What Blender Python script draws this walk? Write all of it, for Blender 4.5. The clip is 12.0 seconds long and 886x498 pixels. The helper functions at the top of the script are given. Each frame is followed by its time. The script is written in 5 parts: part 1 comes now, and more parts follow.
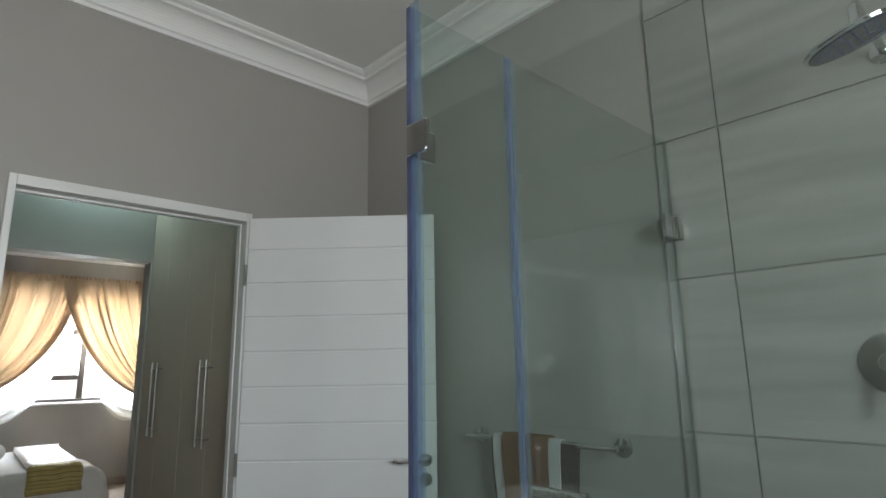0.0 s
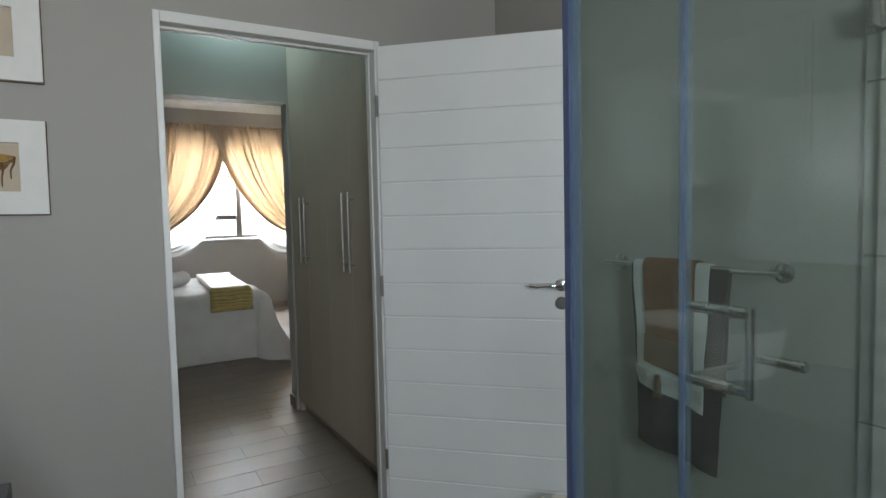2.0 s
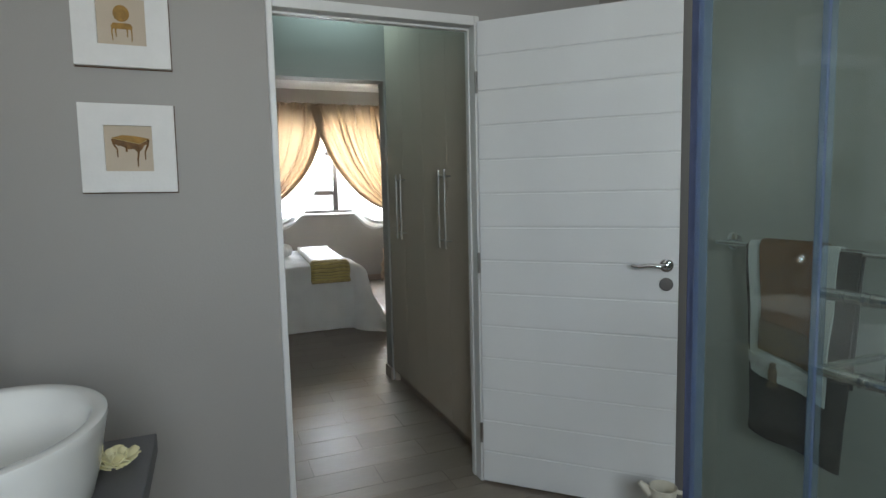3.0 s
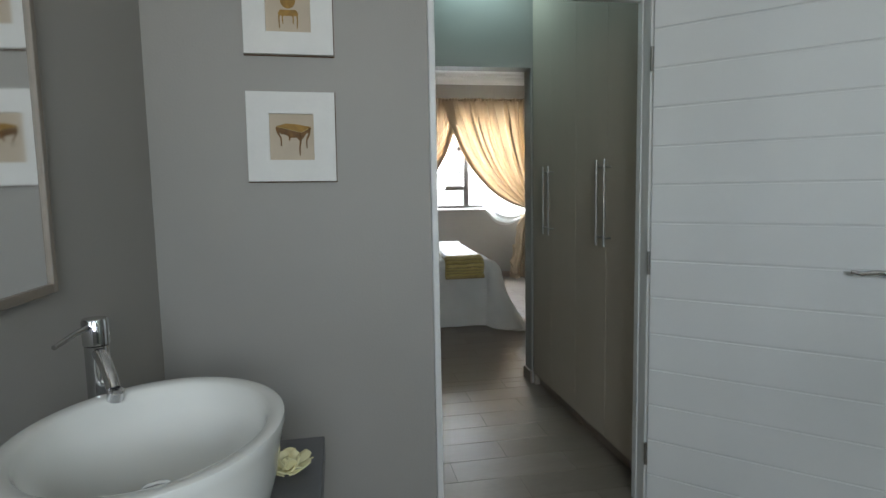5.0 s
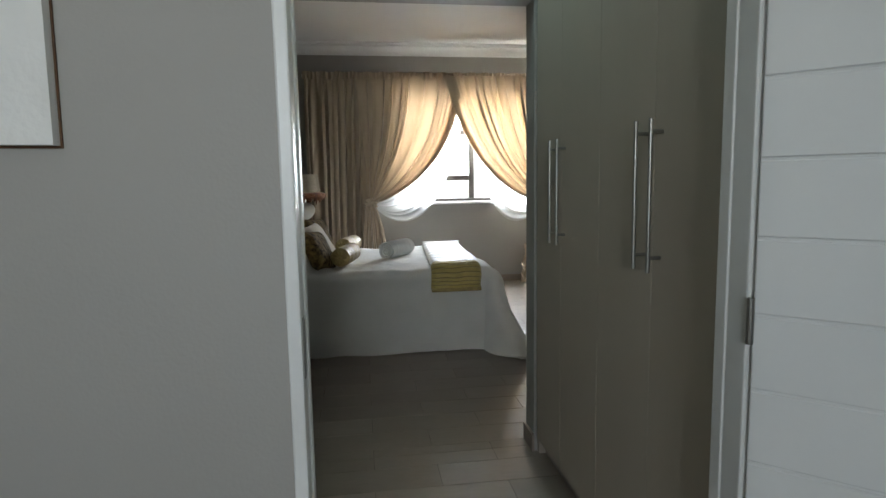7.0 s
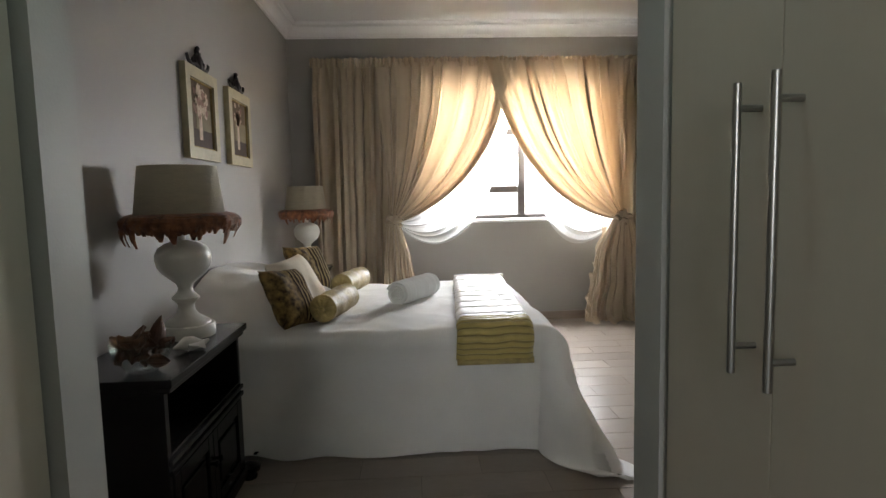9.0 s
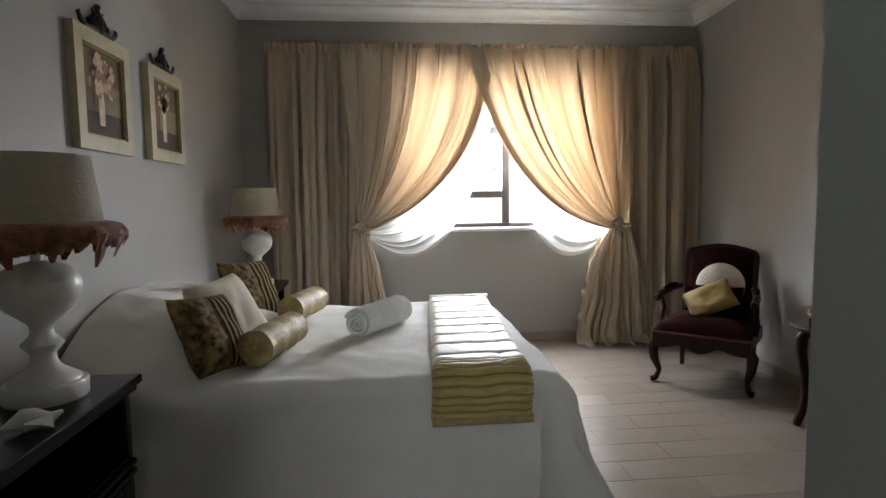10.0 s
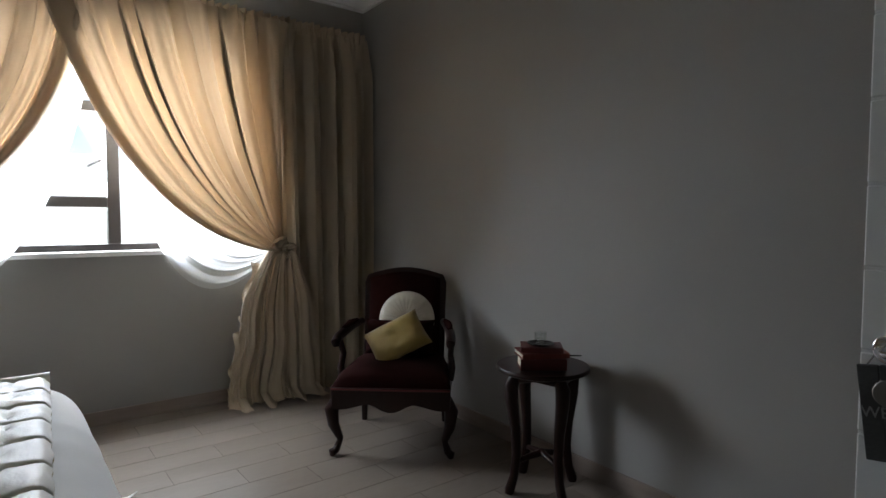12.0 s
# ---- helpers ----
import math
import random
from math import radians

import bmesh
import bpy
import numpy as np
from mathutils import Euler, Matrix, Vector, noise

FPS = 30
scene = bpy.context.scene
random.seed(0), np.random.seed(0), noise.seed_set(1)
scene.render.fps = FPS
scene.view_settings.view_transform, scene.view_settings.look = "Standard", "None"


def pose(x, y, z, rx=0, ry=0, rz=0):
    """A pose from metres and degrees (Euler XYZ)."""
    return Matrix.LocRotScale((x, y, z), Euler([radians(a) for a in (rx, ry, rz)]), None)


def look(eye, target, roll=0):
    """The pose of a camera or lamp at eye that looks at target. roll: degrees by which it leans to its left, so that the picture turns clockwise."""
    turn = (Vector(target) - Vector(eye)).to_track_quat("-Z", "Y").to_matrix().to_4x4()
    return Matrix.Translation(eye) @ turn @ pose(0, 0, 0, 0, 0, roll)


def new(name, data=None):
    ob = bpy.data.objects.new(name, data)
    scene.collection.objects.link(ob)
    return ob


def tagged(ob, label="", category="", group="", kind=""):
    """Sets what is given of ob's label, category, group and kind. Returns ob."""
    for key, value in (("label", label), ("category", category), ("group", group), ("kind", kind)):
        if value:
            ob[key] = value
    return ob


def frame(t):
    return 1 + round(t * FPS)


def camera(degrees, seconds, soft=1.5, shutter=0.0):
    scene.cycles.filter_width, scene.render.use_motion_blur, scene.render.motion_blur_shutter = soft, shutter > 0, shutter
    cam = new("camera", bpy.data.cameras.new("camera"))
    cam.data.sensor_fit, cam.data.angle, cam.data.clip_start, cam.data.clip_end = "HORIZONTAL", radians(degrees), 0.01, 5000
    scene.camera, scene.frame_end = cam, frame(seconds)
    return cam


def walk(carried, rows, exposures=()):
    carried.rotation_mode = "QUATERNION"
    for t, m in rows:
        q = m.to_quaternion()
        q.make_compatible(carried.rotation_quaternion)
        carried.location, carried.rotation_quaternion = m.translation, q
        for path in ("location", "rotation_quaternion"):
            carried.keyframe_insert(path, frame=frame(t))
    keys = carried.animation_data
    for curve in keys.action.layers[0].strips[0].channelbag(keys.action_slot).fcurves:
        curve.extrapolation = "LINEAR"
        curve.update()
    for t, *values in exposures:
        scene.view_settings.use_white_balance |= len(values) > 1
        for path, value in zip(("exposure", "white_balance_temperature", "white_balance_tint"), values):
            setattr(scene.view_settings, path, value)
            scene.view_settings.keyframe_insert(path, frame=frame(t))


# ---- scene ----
cam = camera(75.3, 12.0)
PATH = [
    (0, (-0.377, 0.209, 1.392), (0.962, 1.638, 1.797), -1.0),
    (0.5, (-0.377, 0.218, 1.373), (0.936, 1.707, 1.617), -1.0),
    (1, (-0.384, 0.243, 1.354), (0.871, 1.797, 1.456), -1.1),
    (1.5, (-0.379, 0.27, 1.337), (0.783, 1.899, 1.323), -1.1),
    (2, (-0.38, 0.293, 1.33), (0.645, 2.006, 1.208), -1.3),
    (2.5, (-0.386, 0.307, 1.33), (0.506, 2.089, 1.15), -1.3),
    (3, (-0.421, 0.31, 1.34), (0.329, 2.153, 1.139), -1.3),
    (3.5, (-0.462, 0.337, 1.337), (0.183, 2.219, 1.134), -1.2),
    (5.3, (-0.514, 0.633, 1.317), (-0.192, 2.596, 1.111), -1.0),
    (5.5, (-0.477, 0.717, 1.316), (-0.166, 2.681, 1.104), -0.9),
    (6, (-0.379, 0.934, 1.295), (-0.087, 2.901, 1.077), -0.9),
    (6.5, (-0.201, 1.233, 1.284), (0.083, 3.2, 1.06), -0.9),
    (6.7, (-0.136, 1.386, 1.286), (0.148, 3.352, 1.058), -0.9),
    (8.3, (0.215, 2.547, 1.302), (0.363, 4.529, 1.079), -1.4),
    (8.5, (0.229, 2.693, 1.299), (0.354, 4.678, 1.092), -1.3),
    (9, (0.256, 3.074, 1.305), (0.357, 5.063, 1.118), -1.3),
    (9.5, (0.289, 3.41, 1.309), (0.392, 5.399, 1.13), -0.9),
    (10, (0.311, 3.756, 1.302), (0.494, 5.74, 1.133), -0.8),
    (10.5, (0.362, 4.076, 1.287), (0.777, 6.026, 1.132), -0.4),
    (11, (0.482, 4.374, 1.25), (1.272, 6.207, 1.121), -0.1),
    (11.5, (0.611, 4.615, 1.253), (1.639, 6.326, 1.137), 0.0),
    (12, (0.773, 4.907, 1.25), (2.008, 6.476, 1.145), 0.1),
]
walk(cam, [(t, look(eye, target, roll)) for t, eye, target, roll in PATH], [(0.0, 1.84, 6750, 9), (3.0, 1.80, 6550, 8), (6.5, 1.68, 6500, 6), (8.4, 2.00, 7050, 12), (9.5, 2.13, 6900, 12), (10.0, 1.80, 6750, 11.5), (10.5, 1.66, 6700, 11), (11.0, 1.38, 6600, 10.5), (11.5, 1.16, 6500, 10), (12.0, 0.92, 6400, 9.5)])
BED_W, BATH_W, CORR_W = 206.0, 13.8, 3.0

# ---- world, large lights, exposure ----
world = bpy.data.worlds.new("world")
scene.world = world
world.use_nodes = True
wn = world.node_tree.nodes
sky = wn.new("ShaderNodeTexSky")
sky.sky_type, sky.sun_disc = "NISHITA", False
sky.sun_elevation, sky.sun_rotation = radians(59), radians(79)
world.node_tree.links.new(sky.outputs[0], wn["Background"].inputs[0])
wn["Background"].inputs[1].default_value = 0.15


def lamp(name, kind, energy, colour, m, size=None, size_y=None):
    data = bpy.data.lights.new(name, kind)
    data.energy, data.color = energy, colour
    if kind == "AREA":
        data.shape, data.size, data.size_y = "RECTANGLE", size, size_y or size
    ob = new(name, data)
    ob.matrix_world = m
    return ob


sun = lamp("sun", "SUN", 5.0, (1, 0.95, 0.88), look((0, 0, 0), (-0.50, 0.10, -0.85)))
sun.data.angle = radians(0.5)
lamp("bedroom_window_daylight", "AREA", BED_W, (0.815, 0.885, 1.0), look((1.31, 9.37, 1.98), (1.31, 5.0, 0.2)), 2.0, 1.35)
lamp("bathroom_window_skylight", "AREA", BATH_W, (0.70, 0.835, 1.0), look((-0.32, -1.19, 1.78), (-0.20, 1.2, 0.85)), 0.85, 0.80)
lamp("bathroom_window_ground_light", "AREA", BATH_W * 0.36, (1.0, 0.85, 0.62), look((-0.32, -1.20, 1.76), (-0.20, 1.2, 2.7)), 0.85, 0.80)
# Cool fill added under the passage ceiling; no source is in view.
lamp("passage_fill", "POINT", CORR_W, (0.62, 0.93, 1.0), pose(0.38, 3.97, 2.80)).data.shadow_soft_size = 0.07

# ---- materials ----


def mat(name, base=(0.5, 0.5, 0.5), rough=0.6, metal=0.0, vary=0.12, scale=6.0, grain=60.0, bump=0.05, spec=0.5, stretch=(1, 1, 1), second=None, rnd=0.0, sheen=0.0, coat=0.0, space="Object", con=1.6):
    """A surface with slow stains, fine grain and a little relief."""
    m = bpy.data.materials.new(name)
    m.use_nodes = True
    n, l = m.node_tree.nodes, m.node_tree.links
    b = n["Principled BSDF"]
    b.inputs["Roughness"].default_value, b.inputs["Metallic"].default_value = rough, metal
    b.inputs["Specular IOR Level"].default_value = spec
    b.inputs["Sheen Weight"].default_value, b.inputs["Coat Weight"].default_value = sheen, coat
    tc, mp = n.new("ShaderNodeTexCoord"), n.new("ShaderNodeMapping")
    mp.inputs["Scale"].default_value = stretch
    l.new(tc.outputs[space], mp.inputs[0])
    big, fine = n.new("ShaderNodeTexNoise"), n.new("ShaderNodeTexNoise")
    for t, s, d in ((big, scale, 4), (fine, grain, 3)):
        t.inputs["Scale"].default_value, t.inputs["Detail"].default_value = s, d
        l.new(mp.outputs[0], t.inputs["Vector"])
    mix = n.new("ShaderNodeMix")
    mix.data_type = "RGBA"
    lo = second or tuple(c * (1 - vary * 2) for c in base)
    hi = base if second else tuple(min(1, c * (1 + vary)) for c in base)
    mix.inputs["A"].default_value, mix.inputs["B"].default_value = (*lo, 1), (*hi, 1)
    add = n.new("ShaderNodeMath")
    add.operation = "MULTIPLY_ADD"
    add.inputs[1].default_value = 0.35
    l.new(fine.outputs[0], add.inputs[0])
    sub = n.new("ShaderNodeMath")
    sub.operation = "MULTIPLY_ADD"
    sub.inputs[1].default_value, sub.inputs[2].default_value = con, 0.33 - 0.5 * con
    l.new(big.outputs[0], sub.inputs[0])
    l.new(sub.outputs[0], add.inputs[2])
    l.new(add.outputs[0], mix.inputs["Factor"])
    out = mix.outputs["Result"]
    if rnd:
        oi, hs, mr = n.new("ShaderNodeObjectInfo"), n.new("ShaderNodeHueSaturation"), n.new("ShaderNodeMapRange")
        mr.inputs["To Min"].default_value, mr.inputs["To Max"].default_value = 1 - rnd, 1 + rnd
        l.new(oi.outputs["Random"], mr.inputs["Value"])
        l.new(mr.outputs[0], hs.inputs["Value"])
        l.new(out, hs.inputs["Color"])
        out = hs.outputs[0]
        off = n.new("ShaderNodeVectorMath")
        off.operation = "SCALE"
        off.inputs["Scale"].default_value = 37.0
        comb = n.new("ShaderNodeCombineXYZ")
        for k in range(3):
            l.new(oi.outputs["Random"], comb.inputs[k])
        l.new(comb.outputs[0], off.inputs[0])
        l.new(off.outputs[0], mp.inputs["Location"])
    l.new(out, b.inputs["Base Color"])
    rr = n.new("ShaderNodeMapRange")
    rr.inputs["To Min"].default_value, rr.inputs["To Max"].default_value = max(0.02, rough - 0.08), min(1, rough + 0.08)
    l.new(big.outputs[0], rr.inputs["Value"])
    l.new(rr.outputs[0], b.inputs["Roughness"])
    if bump:
        bp = n.new("ShaderNodeBump")
        bp.inputs["Strength"].default_value, bp.inputs["Distance"].default_value = bump, 0.01
        l.new(fine.outputs[0], bp.inputs["Height"])
        l.new(bp.outputs[0], b.inputs["Normal"])
    return m


def glass(name, tint=(0.9, 0.97, 0.93), gloss=0.02, film=0.0):
    """A thin clear pane: tinted see-through with a Fresnel reflection; film mixes in a little pale teal diffuse."""
    m = bpy.data.materials.new(name)
    m.use_nodes = True
    n, l = m.node_tree.nodes, m.node_tree.links
    n.remove(n["Principled BSDF"])
    tr, gl, lw, mx = n.new("ShaderNodeBsdfTransparent"), n.new("ShaderNodeBsdfGlossy"), n.new("ShaderNodeLayerWeight"), n.new("ShaderNodeMixShader")
    tr.inputs[0].default_value = (*tint, 1)
    gl.inputs["Roughness"].default_value = gloss
    pw, ad = n.new("ShaderNodeMath"), n.new("ShaderNodeMath")
    pw.operation, ad.operation = "POWER", "MULTIPLY_ADD"
    pw.inputs[1].default_value, ad.inputs[1].default_value, ad.inputs[2].default_value = 5.0, 0.9, 0.07
    lw.inputs["Blend"].default_value = 0.5
    l.new(lw.outputs["Facing"], pw.inputs[0])
    l.new(pw.outputs[0], ad.inputs[0])
    l.new(ad.outputs[0], mx.inputs[0])
    last = tr.outputs[0]
    if film:
        df, fm, nz, mr = n.new("ShaderNodeBsdfDiffuse"), n.new("ShaderNodeMixShader"), n.new("ShaderNodeTexNoise"), n.new("ShaderNodeMapRange")
        df.inputs[0].default_value = (0.72, 0.88, 0.87, 1)
        nz.inputs["Scale"].default_value, nz.inputs["Detail"].default_value = 3.0, 5
        mr.inputs["To Min"].default_value, mr.inputs["To Max"].default_value = film * 0.6, film * 1.4
        l.new(nz.outputs[0], mr.inputs["Value"])
        l.new(mr.outputs[0], fm.inputs[0])
        l.new(last, fm.inputs[1])
        l.new(df.outputs[0], fm.inputs[2])
        last = fm.outputs[0]
    l.new(last, mx.inputs[1])
    l.new(gl.outputs[0], mx.inputs[2])
    l.new(mx.outputs[0], n["Material Output"].inputs[0])
    return m


def cloth(name, base, through_=0.3, tint=None, scale=9.0, grain=420.0, weave=(1, 1, 1), clear=0.0, bump=0.12):
    """Woven cloth that lets part of the light through."""
    m = mat(name, base, 0.85, 0, 0.07, scale, grain, bump, 0.2, weave, sheen=0.3)
    n, l = m.node_tree.nodes, m.node_tree.links
    b, o = n["Principled BSDF"], n["Material Output"]
    tl, mx = n.new("ShaderNodeBsdfTranslucent"), n.new("ShaderNodeMixShader")
    tl.inputs[0].default_value = (*(tint or base), 1)
    mx.inputs[0].default_value = through_
    l.new(b.outputs[0], mx.inputs[1])
    l.new(tl.outputs[0], mx.inputs[2])
    last = mx.outputs[0]
    if clear:
        tp, m2 = n.new("ShaderNodeBsdfTransparent"), n.new("ShaderNodeMixShader")
        m2.inputs[0].default_value = clear
        l.new(last, m2.inputs[1])
        l.new(tp.outputs[0], m2.inputs[2])
        last = m2.outputs[0]
    l.new(last, o.inputs[0])
    return m


WALL = mat("wall_paint", (0.375, 0.36, 0.332), 0.55, vary=0.03, scale=1.2, grain=140, bump=0.06, spec=0.3)
CEIL = mat("ceiling_paint", (0.80, 0.79, 0.77), 0.7, vary=0.02, scale=1.0, grain=160, bump=0.04)
CORNICE = mat("cornice_plaster", (0.82, 0.81, 0.79), 0.6, vary=0.02, scale=3, grain=120, bump=0.03)
WHITE = mat("white_enamel", (0.80, 0.81, 0.80), 0.22, vary=0.02, scale=3, grain=90, bump=0.02)
FRAME = mat("door_frame_enamel", (0.74, 0.74, 0.72), 0.35, vary=0.04, scale=5, grain=90, bump=0.03)
PLANK = mat("wood_look_tile", (0.300, 0.248, 0.202), 0.34, vary=0.16, scale=2.6, grain=26, bump=0.004, stretch=(0.8, 2.4, 1), second=(0.168, 0.137, 0.110), rnd=0.09, spec=0.42, con=0.85)
GROUT = mat("floor_grout", (0.115, 0.093, 0.075), 0.9, vary=0.15, scale=20, grain=200, bump=0.1)
STILE = mat("shower_wall_tile", (0.35, 0.345, 0.322), 0.24, vary=0.14, scale=2.2, grain=26, bump=0.03, stretch=(1, 0.5, 7.0), rnd=0.03)
SGROUT = mat("shower_grout", (0.34, 0.33, 0.30), 0.9, vary=0.1, scale=20, grain=200, bump=0.1)
SKIRT = mat("skirting_tile", (0.34, 0.28, 0.23), 0.4, vary=0.15, scale=4, grain=60, bump=0.05, stretch=(1, 1, 6), second=(0.24, 0.19, 0.16))
LAMIN = mat("grey_laminate", (0.45, 0.39, 0.32), 0.62, vary=0.025, scale=2.0, grain=45, bump=0.02, stretch=(5, 5, 0.5), spec=0.25)
GLASSG = glass("shower_glass", (0.915, 0.962, 0.948), film=0.003)
CLEAR = glass("clear_glass", (0.95, 0.97, 0.96))
STEEL = mat("brushed_steel", (0.38, 0.37, 0.35), 0.36, 1.0, vary=0.04, scale=8, grain=200, bump=0.02, stretch=(1, 1, 0.1))
CHROME = mat("chrome", (0.62, 0.62, 0.63), 0.07, 1.0, vary=0.02, bump=0.0)
BLUE = mat("blue_vinyl_seal", (0.11, 0.135, 0.24), 0.18, vary=0.1, scale=30, bump=0.02)
ALU = mat("brown_window_frame", (0.045, 0.035, 0.03), 0.4, vary=0.1, scale=10, bump=0.03)

# ---- mesh helpers ----


def part(name, bm, material, parent=None, label="", smooth=False):
    me = bpy.data.meshes.new(name)
    bmesh.ops.recalc_face_normals(bm, faces=bm.faces[:])
    bm.to_mesh(me)
    bm.free()
    if material:
        me.materials.append(material)
    if smooth:
        me.polygons.foreach_set("use_smooth", [True] * len(me.polygons))
        me.set_sharp_from_angle(angle=radians(50))
    ob = new(name, me)
    if parent:
        ob.parent = parent
    if label:
        tagged(ob, label)
    return ob


def empty(name, m=None):
    ob = new(name)
    if m is not None:
        ob.matrix_world = m
    return ob


def box(x0, x1, y0, y1, z0, z1, bevel=0.0, bm=None, m=None, seg=2):
    own = bmesh.new()
    bmesh.ops.create_cube(own, size=1)
    for v in own.verts:
        v.co = Vector(((x0 + x1) / 2 + v.co.x * (x1 - x0), (y0 + y1) / 2 + v.co.y * (y1 - y0), (z0 + z1) / 2 + v.co.z * (z1 - z0)))
    if bevel:
        bmesh.ops.bevel(own, geom=own.edges[:], offset=bevel, segments=seg, affect="EDGES", profile=0.6)
    if m is not None:
        own.transform(m)
    if bm is None:
        return own
    return joined(bm, own)


def joined(bm, other):
    me = bpy.data.meshes.new("tmp")
    other.to_mesh(me)
    other.free()
    bm.from_mesh(me)
    bpy.data.meshes.remove(me)
    return bm


def lathe(profile, n=32, m=None, bm=None):
    """A turned body: profile of (radius, height)."""
    own = bmesh.new()
    rings = [[own.verts.new((r * math.cos(2 * math.pi * i / n), r * math.sin(2 * math.pi * i / n), z)) for i in range(n)] for r, z in profile]
    for a, b in zip(rings, rings[1:]):
        for i in range(n):
            own.faces.new((a[i], a[(i + 1) % n], b[(i + 1) % n], b[i]))
    for ring in (rings[0], rings[-1]):
        own.faces.new(ring)
    if m is not None:
        own.transform(m)
    return own if bm is None else joined(bm, own)


def tube(pts, radius, n=12, bm=None, flat=1.0):
    """A round bar along points; radius a number or one for each point."""
    own = bmesh.new()
    pts = [Vector(p) for p in pts]
    rad = radius if isinstance(radius, (list, tuple)) else [radius] * len(pts)
    rings, up = [], None
    for i, p in enumerate(pts):
        d = (pts[min(i + 1, len(pts) - 1)] - pts[max(i - 1, 0)]).normalized()
        if up is None:
            up = d.orthogonal().normalized()
        up = (up - d * up.dot(d)).normalized()
        side = d.cross(up)
        rings.append([own.verts.new(p + (up * math.cos(2 * math.pi * k / n) + side * math.sin(2 * math.pi * k / n) * flat) * rad[i]) for k in range(n)])
    for a, b in zip(rings, rings[1:]):
        for k in range(n):
            own.faces.new((a[k], a[(k + 1) % n], b[(k + 1) % n], b[k]))
    own.faces.new(rings[0])
    own.faces.new(rings[-1])
    return own if bm is None else joined(bm, own)


def sheet(f, nu, nv, thick=0.0, m=None):
    """A grid surface f(u, v), u and v from 0 to 1; with thick it becomes a closed slab."""
    own = bmesh.new()
    g = [[own.verts.new(f(i / nu, j / nv)) for j in range(nv + 1)] for i in range(nu + 1)]
    for i in range(nu):
        for j in range(nv):
            own.faces.new((g[i][j], g[i + 1][j], g[i + 1][j + 1], g[i][j + 1]))
    if thick:
        bmesh.ops.recalc_face_normals(own, faces=own.faces[:])
        bmesh.ops.solidify(own, geom=own.faces[:], thickness=thick)
    if m is not None:
        own.transform(m)
    return own


def prism(outline, depth, m=None, bevel=0.0, bm=None):
    """A flat outline in x, z pushed out by depth along y."""
    own = bmesh.new()
    a = [own.verts.new((x, 0, z)) for x, z in outline]
    b = [own.verts.new((x, depth, z)) for x, z in outline]
    own.faces.new(a)
    own.faces.new(b[::-1])
    k = len(a)
    for i in range(k):
        own.faces.new((a[i], b[i], b[(i + 1) % k], a[(i + 1) % k]))
    if bevel:
        bmesh.ops.bevel(own, geom=own.edges[:], offset=bevel, segments=1, affect="EDGES")
    if m is not None:
        own.transform(m)
    return own if bm is None else joined(bm, own)


def ring_frame(w, h, f, y0, y1, bevel=0.003):
    """A picture frame in one piece: outer size w by h, border f wide, from y0 back to y1."""
    own = bmesh.new()
    vs = {}
    for k, (o, y) in enumerate(((0, y0), (f, y0), (f, y1), (0, y1))):
        vs[k] = [own.verts.new((x, y, z)) for x, z in ((o, o), (w - o, o), (w - o, h - o), (o, h - o))]
    for k in range(4):
        a, b = vs[k], vs[(k + 1) % 4]
        for i in range(4):
            own.faces.new((a[i], a[(i + 1) % 4], b[(i + 1) % 4], b[i]))
    sharp = [e for e in own.edges if abs(e.calc_face_angle(0)) > 0.5]
    bmesh.ops.bevel(own, geom=sharp, offset=bevel, segments=2, affect="EDGES")
    return own


def wobble(p, amount, scale=3.0, seed=0.0):
    return noise.noise(Vector(p) * scale + Vector((seed, seed * 1.7, 0))) * amount


def wall(name, boxes, material=None):
    bm = bmesh.new()
    for b in boxes:
        box(*b, bm=bm)
    return tagged(part(name, bm, material or WALL), "greige painted plaster wall", "wall", kind="structure")


# ---- structure: floor slab, walls, ceilings ----
X0, X1 = -1.13, 1.34          # bathroom side walls
YB, YD = -1.0, 2.62           # bathroom back wall and door wall
CL, CR = -0.450, 0.742         # fronts of the cupboards along the passage
YH0, YH1 = 4.17, 4.30         # wall between passage and bedroom
BL, BR, BN, YW = -0.93, 3.10, 2.935, 8.87  # bedroom side walls (the second runs from BN to BR, a little askew) and window wall
ZC, ZB = 2.93, 2.975       # ceilings of bathroom and passage, and of the bedroom
WX0, WX1, WZ0, WZ1 = 0.46, 2.16, 1.05, 2.34  # bedroom window

